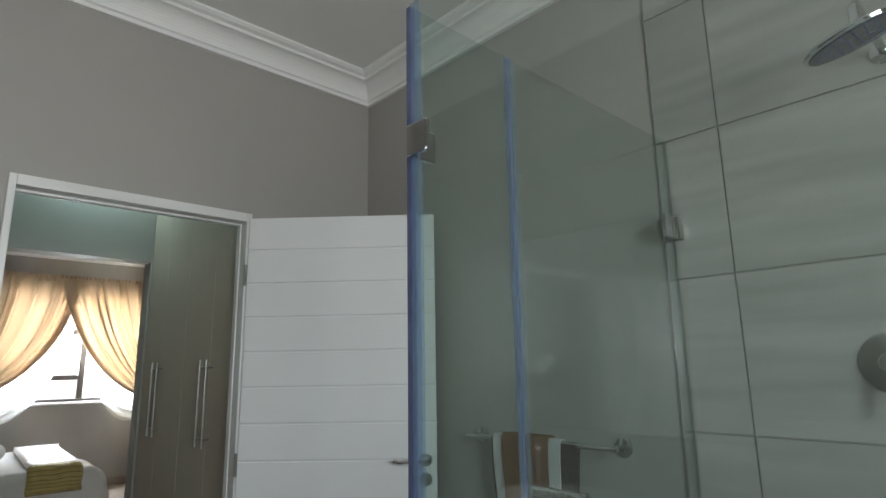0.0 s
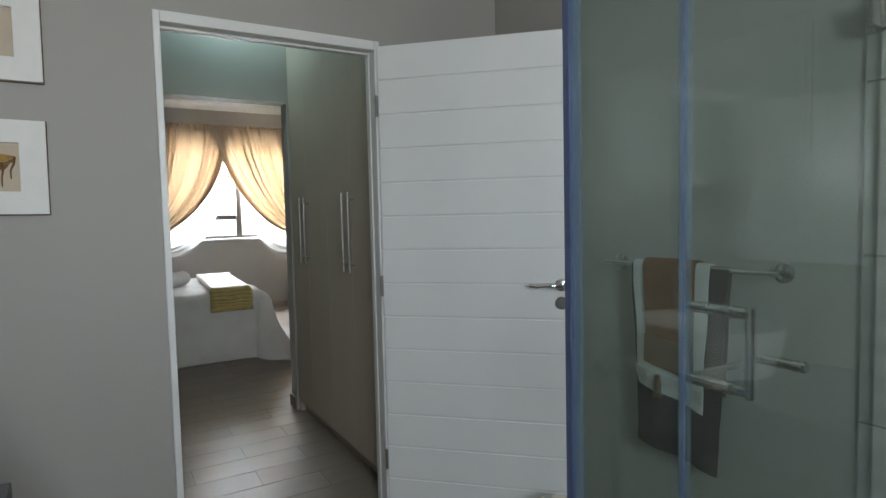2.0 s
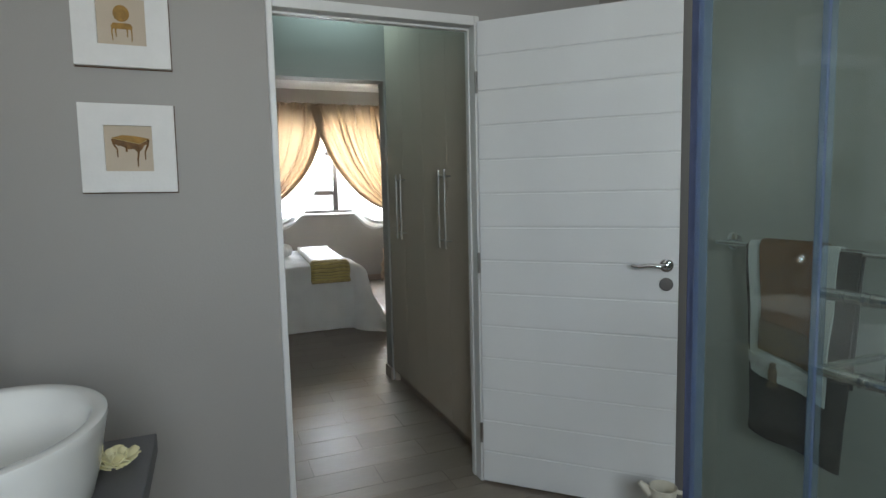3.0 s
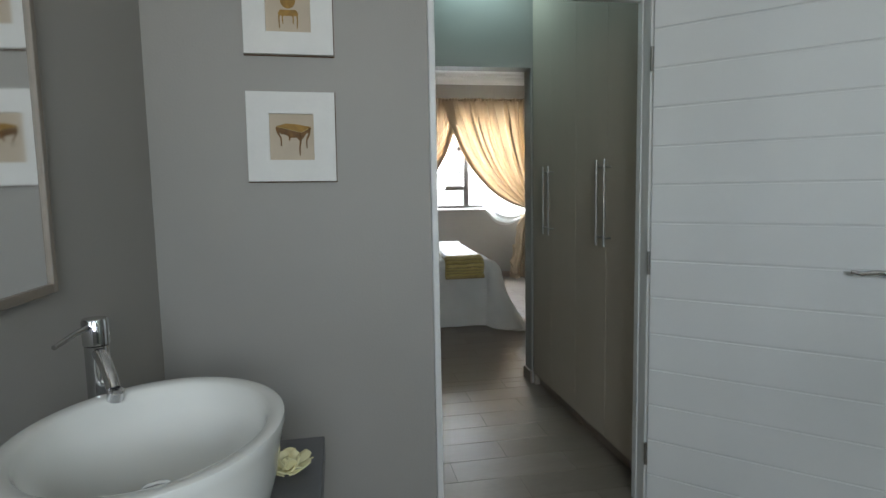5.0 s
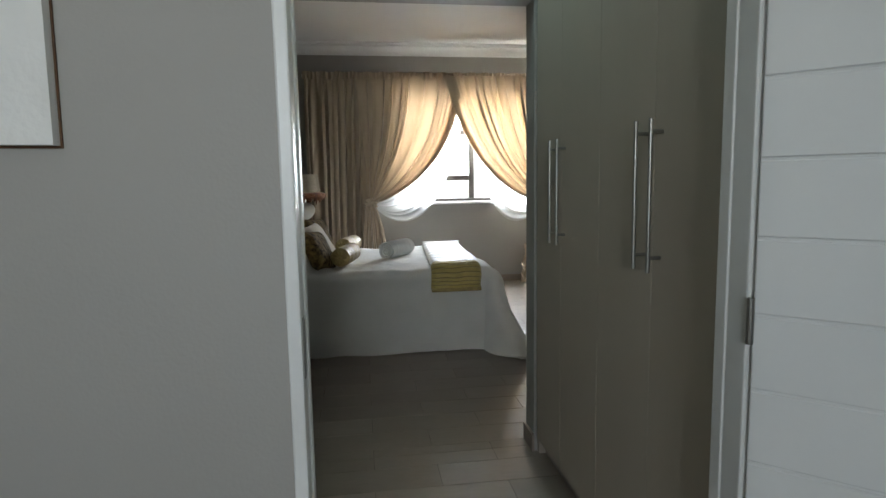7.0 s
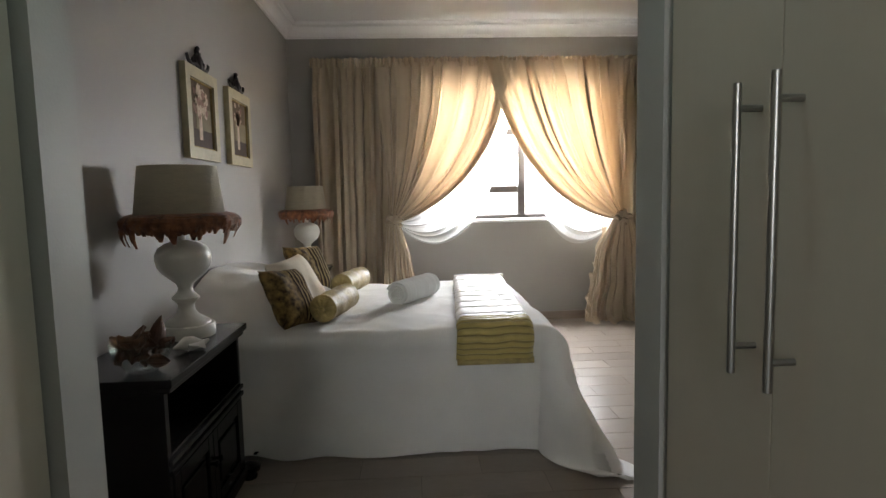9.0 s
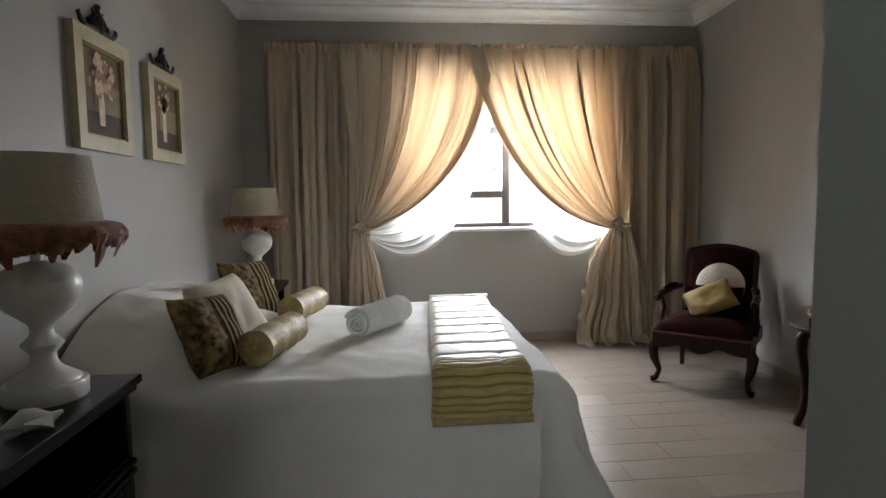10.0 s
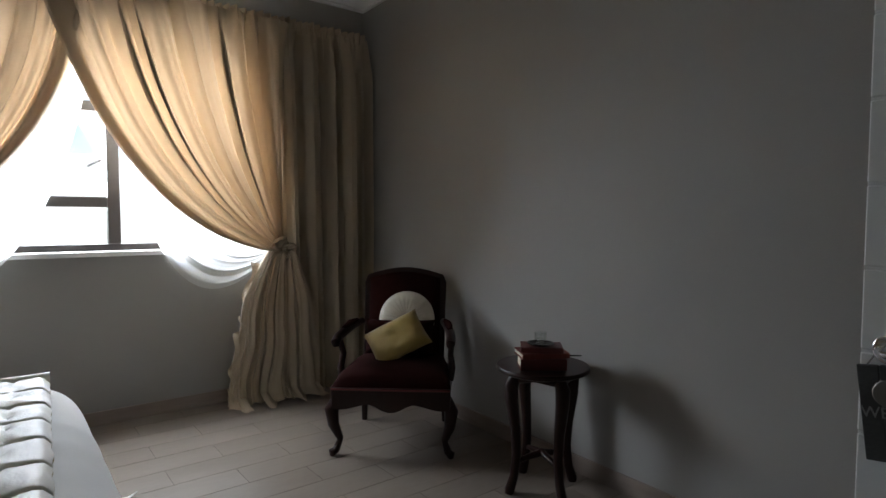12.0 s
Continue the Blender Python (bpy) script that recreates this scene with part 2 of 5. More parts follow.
floor = tagged(part("floor", box(-1.3, 3.3, -1.2, 9.1, -0.12, -0.0020), GROUT), "floor of brown wood-look plank tiles", "floor", kind="structure")
def pierced(name, x0, x1, y0, y1, top, holes):
    """A wall along x in one connected mesh, with openings (x0, x1, z0, z1) right through it."""
    xs = sorted({x0, x1} | {h[0] for h in holes} | {h[1] for h in holes})
    zs = sorted({0.0, top} | {h[2] for h in holes} | {h[3] for h in holes})
    solid = {(i, k) for i in range(len(xs) - 1) for k in range(len(zs) - 1) if not any(h[0] <= xs[i] < h[1] and h[2] <= zs[k] < h[3] for h in holes)}
    bm, vs = bmesh.new(), {}

    def v(i, j, k):
        if (i, j, k) not in vs:
            vs[i, j, k] = bm.verts.new((xs[i], (y0, y1)[j], zs[k]))
        return vs[i, j, k]
    for i, k in solid:
        for j in (0, 1):
            bm.faces.new((v(i, j, k), v(i + 1, j, k), v(i + 1, j, k + 1), v(i, j, k + 1)))
        for di, dk, a, b in ((-1, 0, (i, k), (i, k + 1)), (1, 0, (i + 1, k), (i + 1, k + 1)), (0, -1, (i, k), (i + 1, k)), (0, 1, (i, k + 1), (i + 1, k + 1))):
            if (i + di, k + dk) not in solid:
                bm.faces.new((v(a[0], 0, a[1]), v(b[0], 0, b[1]), v(b[0], 1, b[1]), v(a[0], 1, a[1])))
    return tagged(part(name, bm, WALL), "greige painted plaster wall", "wall", kind="structure")


pierced("wall_bath_back", X0 - 0.15, X1 + 0.15, YB - 0.15, YB, ZC, [(-0.75, 0.11, 1.35, 2.20)])
wall("wall_bath_right", [(X1, X1 + 0.15, YB, YD, 0, ZC)])
wall("wall_bath_left", [(X0 - 0.15, X0, YB, YD, 0, ZC)])
pierced("wall_bath_door", X0 - 0.15, X1 + 0.15, YD, YD + 0.06, ZC, [(-0.165, 0.688, 0.0, 2.055)])
wall("wall_passage_left", [(-1.30, -1.15, YD + 0.06, YH0, 0, ZC)])
wall("wall_passage_right", [(1.38, 1.50, YD + 0.06, YH0, 0, ZC)])
pierced("wall_bedroom_near", -1.30, BR + 0.15, YH0, YH1, ZB, [(-0.42, 0.74, 0.0, 2.095), (2.02, 2.93, 0.0, 2.05)])
wall("wall_bedroom_left", [(BL - 0.15, BL, YH1, YW, 0, ZB)])
bm = prism([(BN, YH1), (BR + 0.15, YH1), (BR + 0.15, YW), (BR, YW)], ZB, Matrix(((1, 0, 0, 0), (0, 0, 1, 0), (0, 1, 0, 0), (0, 0, 0, 1))))
tagged(part("wall_bedroom_right", bm, WALL), "greige painted plaster wall", "wall", kind="structure")
pierced("wall_window", BL - 0.15, BR + 0.15, YW, YW + 0.22, ZB, [(WX0, WX1, WZ0, WZ1)])
wall("wall_hall", [(1.50, BR + 0.15, 3.25, 3.40, 0, ZC), (BR, BR + 0.15, 3.40, YH0, 0, ZC)])


def ceiling(name, x0, x1, y0, y1, z=ZC):
    return tagged(part(name, box(x0, x1, y0, y1, z, z + 0.12), CEIL), "white painted plasterboard ceiling", "ceiling", kind="structure")


ceiling("ceiling_bathroom", X0 - 0.15, X1 + 0.15, YB - 0.15, YD + 0.03)
ceiling("ceiling_passage", -1.30, 1.50, YD + 0.03, YH0)
ceiling("ceiling_bedroom", BL - 0.15, BR + 0.15, YH0, YW + 0.22, ZB)
ceiling("ceiling_hall", 1.50, BR + 0.15, 3.25, YH0)


def cornice(name, x0, x1, y0, y1, zc=ZC, near=None):
    """A stepped and coved moulding round a room, drop 0.13 and reach 0.13."""
    prof = [(0, -0.135), (0.018, -0.135), (0.018, -0.118), (0.028, -0.112)]
    prof += [(0.028 + 0.062 * (1 - math.cos(a)), -0.112 + 0.072 * math.sin(a)) for a in np.linspace(0.1, math.pi / 2, 8)]
    prof += [(0.098, -0.04), (0.098, -0.026), (0.118, -0.020), (0.130, -0.010), (0.130, 0)]
    bm = bmesh.new()
    rings, xn = [], x1 if near is None else near
    for o, z in prof:
        rings.append([bm.verts.new(c) for c in ((x0 + o, y0 + o, zc + z), (xn - o, y0 + o, zc + z), (x1 - o, y1 - o, zc + z), (x0 + o, y1 - o, zc + z))])
    for a, b in zip(rings, rings[1:]):
        for i in range(4):
            bm.faces.new((a[i], a[(i + 1) % 4], b[(i + 1) % 4], b[i]))
    return tagged(part(name, bm, CORNICE), "white moulded plaster cornice", "cornice", kind="structure")


cornice("cornice_bathroom", X0, X1, YB, YD)
cornice("cornice_bedroom", BL, BR, YH1, YW, ZB, BN)

# skirting in the bedroom and at the foot of the passage opening
bm = bmesh.new()
for b in ((BL, BR - 0.0005, YW - 0.012, YW, 0, 0.085), (BL, BL + 0.012, YH1 + 0.012, YW - 0.012, 0, 0.085), (0.752, 1.95, YH1, YH1 + 0.012, 0, 0.085),
          (0.728, 0.74, YH0 - 0.008, YH1 + 0.012, 0, 0.085), (BL + 0.012, -0.432, YH1, YH1 + 0.012, 0, 0.085), (-0.42, -0.408, YH0 - 0.004, YH1 + 0.012, 0, 0.085)):
    box(*b, bevel=0.002, bm=bm)
prism([(BN - 0.012, YH1 + 0.001), (BN, YH1 + 0.001), (BR, YW - 0.013), (BR - 0.012, YW - 0.013)], 0.085, Matrix(((1, 0, 0, 0), (0, 0, 1, 0), (0, 1, 0, 0), (0, 0, 0, 1))), bm=bm)
tagged(part("baseboard", bm, SKIRT), "brown tile skirting along the walls", "skirting", kind="structure")

# ---- doors, window, cupboards ----


def door_frame(name, x0, x1, y0, y1, top):
    """A pressed steel frame round an opening, stepped by a rebate."""
    bm = bmesh.new()
    for a, b in ((x0 - 0.014, x0 + 0.010), (x1 - 0.010, x1 + 0.014)):
        box(a, b, y0 - 0.018, y0 + 0.040, 0, top + 0.026, bevel=0.004, bm=bm)
    box(x0 + 0.010, x1 - 0.010, y0 - 0.018, y0 + 0.040, top - 0.014, top + 0.026, bevel=0.004, bm=bm)
    for a, b in ((x0 - 0.012, x0 + 0.014), (x1 - 0.014, x1 + 0.012)):
        box(a, b, y0 + 0.0405, y1 + 0.014, 0, top + 0.020, bevel=0.003, bm=bm)
    box(x0 + 0.014, x1 - 0.014, y0 + 0.0405, y1 + 0.014, top - 0.022, top + 0.020, bevel=0.003, bm=bm)
    ob = tagged(part(name, bm, FRAME), "off-white painted steel door frame", "door frame", kind="structure")
    part("strike_plate", box(x0 + 0.0095, x0 + 0.012, y0 + 0.002, y0 + 0.026, 0.95, 1.06, bevel=0.001), STEEL, ob, "small steel strike plate")
    return ob


door_frame("door_frame_bathroom", -0.165, 0.688, YD, YD + 0.06, 2.055)


DSTEEL = mat("dark_steel", (0.22, 0.21, 0.20), 0.4, 0.9, vary=0.05, scale=8, bump=0.02)


def lever(parent, x, y, z, side, flip):
    """A curved lever handle on a round rose, with a keyhole rose below."""
    h = part("door_handle", joined(lathe([(0.003, 0), (0.026, 0), (0.026, 0.006), (0.022, 0.009), (0.010, 0.010), (0.010, 0.038), (0.003, 0.040)], 24, pose(x, y, z, 90 * side)),
             tube([(x, y - side * 0.036, z), (x + flip * 0.02, y - side * 0.046, z), (x + flip * 0.06, y - side * 0.048, z + 0.003), (x + flip * 0.10, y - side * 0.047, z - 0.003), (x + flip * 0.128, y - side * 0.045, z + 0.002)],
                  [0.010, 0.010, 0.009, 0.0085, 0.007], 10)), CHROME, parent, "polished steel lever handle", True)
    part("keyhole_rose", joined(lathe([(0.003, 0), (0.026, 0), (0.026, 0.006), (0.022, 0.009), (0.003, 0.009)], 24, pose(x, y, z - 0.075, 90 * side)),
         box(x - 0.003, x + 0.003, y - side * 0.0105 - 0.001, y - side * 0.0105 + 0.001, z - 0.087, z - 0.066)), DSTEEL, h, "dark steel keyhole rose")


def plank_door(name, m, width, height, sides, label):
    """A flush door of horizontal boards with grooves; local x runs from the hinge to the edge."""
    d = empty(name, m)
    part("core", box(0, width, 0.004, 0.036, 0.008, height), WHITE, d)
    n = 14
    h = (height - 0.008) / n
    for k in range(n):
        for y0, y1 in ((-0.002, 0.004), (0.036, 0.042)):
            part("board", box(0, width, y0, y1, 0.008 + k * h + 0.0026, 0.008 + (k + 1) * h - 0.0026, bevel=0.0024, seg=1), WHITE, d)
    for s, fl in sides:
        lever(d, width - 0.045, -0.002 if s > 0 else 0.042, 1.03, s, fl)
    part("latch", box(width, width + 0.002, 0.008, 0.030, 0.96, 1.08), ALU, d, "dark latch plate")
    for z in (0.24, 1.02, 1.80):
        part("hinge", tube([(-0.004, -0.006, z - 0.045), (-0.004, -0.006, z + 0.045)], 0.007, 10), STEEL, d, "steel butt hinge")
    return tagged(d, label, "door")


plank_door("bathroom_door", pose(0.684, YD - 0.030, 0, 0, 0, -44.6), 0.815, 2.055, ((1, -1), (-1, -1)), "white boarded door with grooves, standing open")
plank_door("bedroom_door", pose(2.005, 4.332, 0, 0, 0, 90), 0.905, 2.035, ((1, -1), (-1, -1)), "white boarded door, standing open into the bedroom")
door_frame("door_frame_bedroom", 2.02, 2.93, YH0, YH1, 2.05)

# bedroom window
win = tagged(empty("window_1"), "dark brown metal window with one opening side", "window", kind="structure")
yf = YW + 0.13
part("window_frame", box(WX0, WX0 + 0.05, yf, yf + 0.05, WZ0, WZ1, 0.004, box(WX1 - 0.05, WX1, yf, yf + 0.05, WZ0, WZ1, 0.004, box(WX0 + 0.05, WX1 - 0.05, yf, yf + 0.05, WZ1 - 0.05, WZ1, 0.004, box(WX0 + 0.05, WX1 - 0.05, yf, yf + 0.05, WZ0, WZ0 + 0.04, 0.004)))), ALU, win)
part("mullion", box(1.345, 1.415, yf - 0.012, yf + 0.052, WZ0 + 0.04, WZ1 - 0.05, 0.005), ALU, win)
for z in (1.35, 1.93):
    part("transom", box(WX0 + 0.05, 1.345, yf - 0.008, yf + 0.048, z - 0.032, z + 0.032, 0.005), ALU, win)
for x0, x1, z0, z1 in ((WX0 + 0.05, 1.345, WZ0 + 0.04, 1.318), (WX0 + 0.05, 1.345, 1.382, 1.898), (WX0 + 0.05, 1.345, 1.962, WZ1 - 0.05), (1.415, WX1 - 0.05, WZ0 + 0.04, WZ1 - 0.05)):
    pane = part("pane", box(x0, x1, yf + 0.022, yf + 0.027, z0, z1), CLEAR, win, "clear window pane")
    pane.visible_shadow = False
part("window_catch", tube([(1.31, yf - 0.006, 1.60), (1.31, yf - 0.035, 1.60), (1.27, yf - 0.045, 1.58), (1.24, yf - 0.04, 1.56)], 0.007, 8), ALU, win, "small window catch")
part("window_sill", box(WX0 - 0.03, WX1 + 0.03, YW - 0.03, yf, WZ0 - 0.03, WZ0 - 0.001, 0.004), CEIL, win, "white painted inner sill")

# bathroom window, behind the eye
win2 = tagged(empty("window_2"), "obscured bathroom window in a brown metal frame", "window", kind="structure")
part("window_frame", ring_frame(0.86, 0.85, 0.04, 0, 0.04), ALU, win2).location = (-0.75, YB - 0.11, 1.35)
part("mullion", box(-0.34, -0.30, YB - 0.11, YB - 0.07, 1.392, 2.158, 0.003), ALU, win2)
pane = part("pane", box(-0.71, 0.07, YB - 0.093, YB - 0.088, 1.39, 2.16), CLEAR, win2)
pane.visible_shadow = False

# outside: ground and a pale garden wall
GROUND = mat("pale_paving", (0.55, 0.52, 0.46), 0.9, vary=0.1, scale=0.6, grain=12, bump=0.1)
tagged(part("ground", box(-400, 400, -400, 400, -0.5, -0.13), GROUND), "pale sunlit paving outside", "ground", kind="structure")
OUTW = mat("limewashed_wall", (0.82, 0.80, 0.76), 0.9, vary=0.04, scale=1, grain=30, bump=0.1)
gw = tagged(part("garden_wall", box(-7, 9, 12.6, 12.8, -0.13, 1.9), OUTW), "pale plastered garden wall in bright daylight", "wall", kind="structure")
part("coping", box(-7, 9, 12.55, 12.85, 1.9, 1.97, 0.01), OUTW, gw)


def bar_handle(y, side, parent):
    """A round bar pull on two posts; side is the way it stands off."""
    x = (CR if side < 0 else CL)
    h = part("handle", tube([(x + side * 0.035, y, 1.045 - 0.004), (x + side * 0.035, y, 1.449)], 0.0058, 12), STEEL, parent, "brushed steel bar handle", True)
    for z in (1.08, 1.415):
        part("post", tube([(x, y, z), (x + side * 0.035, y, z)], 0.005, 8), STEEL, h)


def cupboard(side, edges, handles, label):
    """A tall built-in cupboard unit of two doors along the passage, on a plinth."""
    face = CR if side < 0 else CL
    back = face - side * 0.60
    y0, y1 = edges[0], edges[-1]
    c = empty("cupboard", pose(0, 0, 0))
    lo, hi = sorted((face - side * 0.019, back))
    part("carcass", box(lo, hi, y0 + 0.001, y1 - 0.001, 0.09, ZC - 0.004), LAMIN, c)
    lo, hi = sorted((face - side * 0.045, back))
    part("plinth", box(lo, hi, y0 + 0.001, y1 - 0.001, 0.0, 0.09), SKIRT, c, "brown plinth, set back")
    for a, b, hy in zip(edges, edges[1:], handles):
        lo, hi = sorted((face, face - side * 0.0185))
        d = part("door", box(lo, hi, a + 0.0008, b - 0.0008, 0.085, ZC - 0.006, 0.0012, seg=1), LAMIN, c)
        bar_handle(hy, side, d)
    return tagged(c, label, "cupboard", group="passage cupboards")


cupboard(-1, (2.70, 3.088, 3.45), (3.045, 3.128), "tall grey-brown laminate cupboard with steel bar handles")
cupboard(-1, (3.45, 3.817, 4.135), (3.774, 3.860), "tall grey-brown laminate cupboard beside the bedroom opening")
cupboard(1, (2.70, 3.08, 3.45), (3.04, 3.12), "tall grey-brown laminate cupboard with steel bar handles")
cupboard(1, (3.45, 3.82, 4.164), (3.778, 3.865), "tall grey-brown laminate cupboard beside the bedroom opening")
tagged(part("cupboard_filler", box(CR + 0.014, 1.34, 4.138, YH0 - 0.002, 0, ZC - 0.004), LAMIN), "narrow grey-brown filler panel beside the cupboard", "panel")

# unseen ceiling fitting, added to go with the passage fill lamp
cl = tagged(empty("added_ceiling_fitting", pose(0.38, 3.97, ZC)), "round ceiling fitting added over the passage, out of view", "ceiling light")
part("base", lathe([(0.01, 0), (0.12, 0), (0.12, -0.03), (0.105, -0.035), (0.01, -0.035)], 32), STEEL, cl)

# ---- shower ----
YG, XG, ZG = 0.985, 0.27, 2.085
sh = tagged(empty("shower_screen", pose(0, 0, 0)), "frameless glass shower screen with chrome fittings", "shower screen")
for nm, b in (("side_panel", (XG - 0.004, XG + 0.004, YB + 0.002, YG - 0.012, 0.02, ZG)), ("front_panel", (XG + 0.006, 0.553, YG - 0.004, YG + 0.004, 0.02, ZG)), ("glass_door", (0.563, X1 - 0.018, YG - 0.004, YG + 0.004, 0.03, ZG))):
    ob = part(nm, box(*b), GLASSG, sh, "pale green clear glass pane")
    ob.visible_shadow = False
    if nm == "glass_door":
        gdoor = ob
VINYL = glass("clear_blue_vinyl", (0.76, 0.82, 0.93), 0.10, 0.06)
seal = part("corner_seal", box(XG - 0.004, XG + 0.006, YG - 0.010, YG + 0.005, 0.02, ZG, 0.002), BLUE, sh, "bluish clear vinyl corner seal")
part("fin", box(XG + 0.0065, XG + 0.026, YG - 0.0065, YG - 0.0045, 0.02, ZG), VINYL, seal, "see-through vinyl lip")
part("fin", box(XG - 0.0065, XG - 0.0045, YG - 0.034, YG - 0.0105, 0.02, ZG), VINYL, seal, "see-through vinyl lip")
seal = part("door_seal", box(0.5545, 0.5615, YG - 0.006, YG + 0.006, 0.02, ZG, 0.002), BLUE, sh, "bluish clear vinyl door seal")
part("fin", box(0.540, 0.554, YG - 0.0068, YG - 0.0048, 0.02, ZG), VINYL, seal, "see-through vinyl lip")
part("fin", box(0.562, 0.576, YG - 0.0068, YG - 0.0048, 0.02, ZG), VINYL, seal, "see-through vinyl lip")
part("wall_seal", box(X1 - 0.018, X1 - 0.0125, YG - 0.005, YG + 0.005, 0.02, ZG), CLEAR, sh)
for z in (0.30, 1.80):
    part("glass_clamp", joined(box(XG - 0.016, XG - 0.005, YG - 0.062, YG - 0.008, z - 0.03, z + 0.03, 0.003), box(XG + 0.005, XG + 0.05, YG - 0.018, YG - 0.006, z - 0.03, z + 0.03, 0.003)), CHROME, sh, "polished chrome corner clamp")
    h = part("door_hinge", joined(box(X1 - 0.092, X1 - 0.022, YG - 0.018, YG - 0.005, z - 0.035, z + 0.035, 0.003), box(X1 - 0.02, X1 - 0.012, YG - 0.035, YG + 0.03, z - 0.04, z + 0.04, 0.003)), CHROME, sh, "polished chrome wall hinge")
    part("hinge_pin", tube([(X1 - 0.024, YG - 0.016, z - 0.032), (X1 - 0.024, YG - 0.016, z + 0.032)], 0.006, 10), CHROME, h)


def post(x, z, y0, y1, parent):
    p = part("post", tube([(x, y0, z), (x, y1, z)], 0.0115, 18), CHROME, parent, "", True)
    for y in (YG - 0.018, YG - 0.034, YG + 0.018):
        part("ring", lathe([(0.004, -0.004), (0.0125, -0.004), (0.0138, 0), (0.0125, 0.004), (0.004, 0.004)], 20, pose(x, y, z, 90)), CHROME, p, "", True)


hx, tx, hz0, hz1 = 0.665, 0.925, 0.977, 1.128
dh = part("pull_handle", tube([(hx, YG - 0.068, hz0 - 0.012), (hx, YG - 0.068, hz1 + 0.012)], 0.0100, 18), CHROME, gdoor, "chrome pull handle inside the shower", True)
tb = part("towel_bar", tube([(hx, YG + 0.062, hz1), (hx, YG + 0.062, hz0), (tx, YG + 0.062, hz0)], 0.0085, 14), CHROME, gdoor, "chrome bar outside the shower door", True)
post(hx, hz0, YG - 0.068, YG + 0.062, sh)
post(hx, hz1, YG - 0.068, YG + 0.062, sh)
post(tx, hz0, YG - 0.040, YG + 0.062, sh)

# rain shower head and mixer on the tiled wall
NOZ = mat("dark_spray_face", (0.035, 0.045, 0.09), 0.25, 0.3, vary=0.1, scale=20, bump=0.0)
hd = tagged(empty("rain_shower", pose(1.0, 0.405, 2.055)), "round chrome rain shower head on a wall arm", "shower head")
TIP = Matrix.Rotation(radians(-20), 4, Vector((0.68, 0.73, 0)))
part("disc", lathe([(0.005, 0.016), (0.03, 0.015), (0.10, 0.008), (0.105, 0.003), (0.104, -0.003), (0.098, -0.005), (0.005, -0.005)], 48, TIP), CHROME, hd, "", True)
fc = part("spray_face", lathe([(0.005, -0.0052), (0.096, -0.0052), (0.096, -0.0075), (0.005, -0.0075)], 48, TIP), NOZ, hd, "dark blue spray face")
bm = bmesh.new()
for r, n in ((0.02, 6), (0.04, 12), (0.06, 18), (0.08, 24)):
    for i in range(n):
        a = 2 * math.pi * i / n
        lathe([(0.0005, -0.010), (0.002, -0.0095), (0.0028, -0.0075)], 6, TIP @ pose(r * math.cos(a), r * math.sin(a), 0), bm)
part("nozzles", bm, BLUE, fc)
part("arm", tube([(0, 0, 0.014), (0, 0, 0.06), (0.03, 0, 0.085), (0.08, 0, 0.09), (0.325, 0, 0.09)], 0.010, 12), CHROME, hd, "", True)
part("wall_flange", lathe([(0.005, 0), (0.03, 0), (0.03, 0.006), (0.012, 0.012)], 24, pose(0.328, 0, 0.09, 0, -90)), CHROME, hd, "", True)
mx = tagged(empty("shower_mixer", pose(X1 - 0.012, 0.49, 1.385, 0, -90)), "chrome shower mixer with a round plate", "shower mixer")
part("plate", lathe([(0.004, 0), (0.072, 0), (0.072, 0.005), (0.066, 0.009), (0.004, 0.009)], 40), STEEL, mx, "", True)
part("body", lathe([(0.004, 0.008), (0.024, 0.008), (0.024, 0.055), (0.020, 0.06), (0.004, 0.06)], 28), STEEL, mx, "", True)
part("lever", tube([(0, 0, 0.05), (-0.05, 0, 0.06), (-0.10, 0, 0.066)], [0.008, 0.007, 0.006], 10), STEEL, mx, "", True)

# ---- bathroom things ----
PORC = mat("white_porcelain", (0.68, 0.68, 0.645), 0.08, vary=0.01, scale=3, bump=0.0, coat=0.3)
COUNTER = mat("dark_grey_slab", (0.10, 0.10, 0.105), 0.45, vary=0.1, scale=8, grain=90, bump=0.04)
PAPERW = mat("chalky_white_frame", (0.80, 0.79, 0.76), 0.7, vary=0.03, scale=12, grain=80, bump=0.12)
SAND = mat("sand_card", (0.56, 0.47, 0.36), 0.8, vary=0.05, scale=10, grain=120, bump=0.03)
OCHRE = mat("ochre_ink", (0.36, 0.20, 0.045), 0.7, vary=0.2, scale=40, grain=160, bump=0.02)
UMBER = mat("umber_ink", (0.10, 0.045, 0.015), 0.7, vary=0.2, scale=40, grain=160, bump=0.02)
BRONZE = mat("brown_ink", (0.20, 0.10, 0.030), 0.7, vary=0.25, scale=40, grain=160, bump=0.02)
GILT = mat("pale_gold_ink", (0.50, 0.36, 0.14), 0.7, vary=0.15, scale=40, grain=160, bump=0.02)
MIRROR = mat("mirror_silver", (0.9, 0.9, 0.9), 0.02, 1.0, vary=0.0, bump=0.0)
CREAMC = mat("cream_ceramic", (0.72, 0.68, 0.56), 0.3, vary=0.05, scale=8, grain=80, bump=0.02)

vanity = tagged(empty("vanity_counter"), "dark grey vanity slab on the bathroom wall", "counter")
part("slab", box(X0 + 0.002, -0.56, 0.92, 1.745, 0.755, 0.80, 0.004), COUNTER, vanity)
part("apron", box(X0 + 0.002, -0.60, 0.95, 1.715, 0.60, 0.755, 0.003), COUNTER, vanity)
for y in (0.97, 1.70):
    part("support", box(X0 + 0.03, -0.62, y - 0.02, y + 0.02, 0, 0.60, 0.003), COUNTER, vanity)

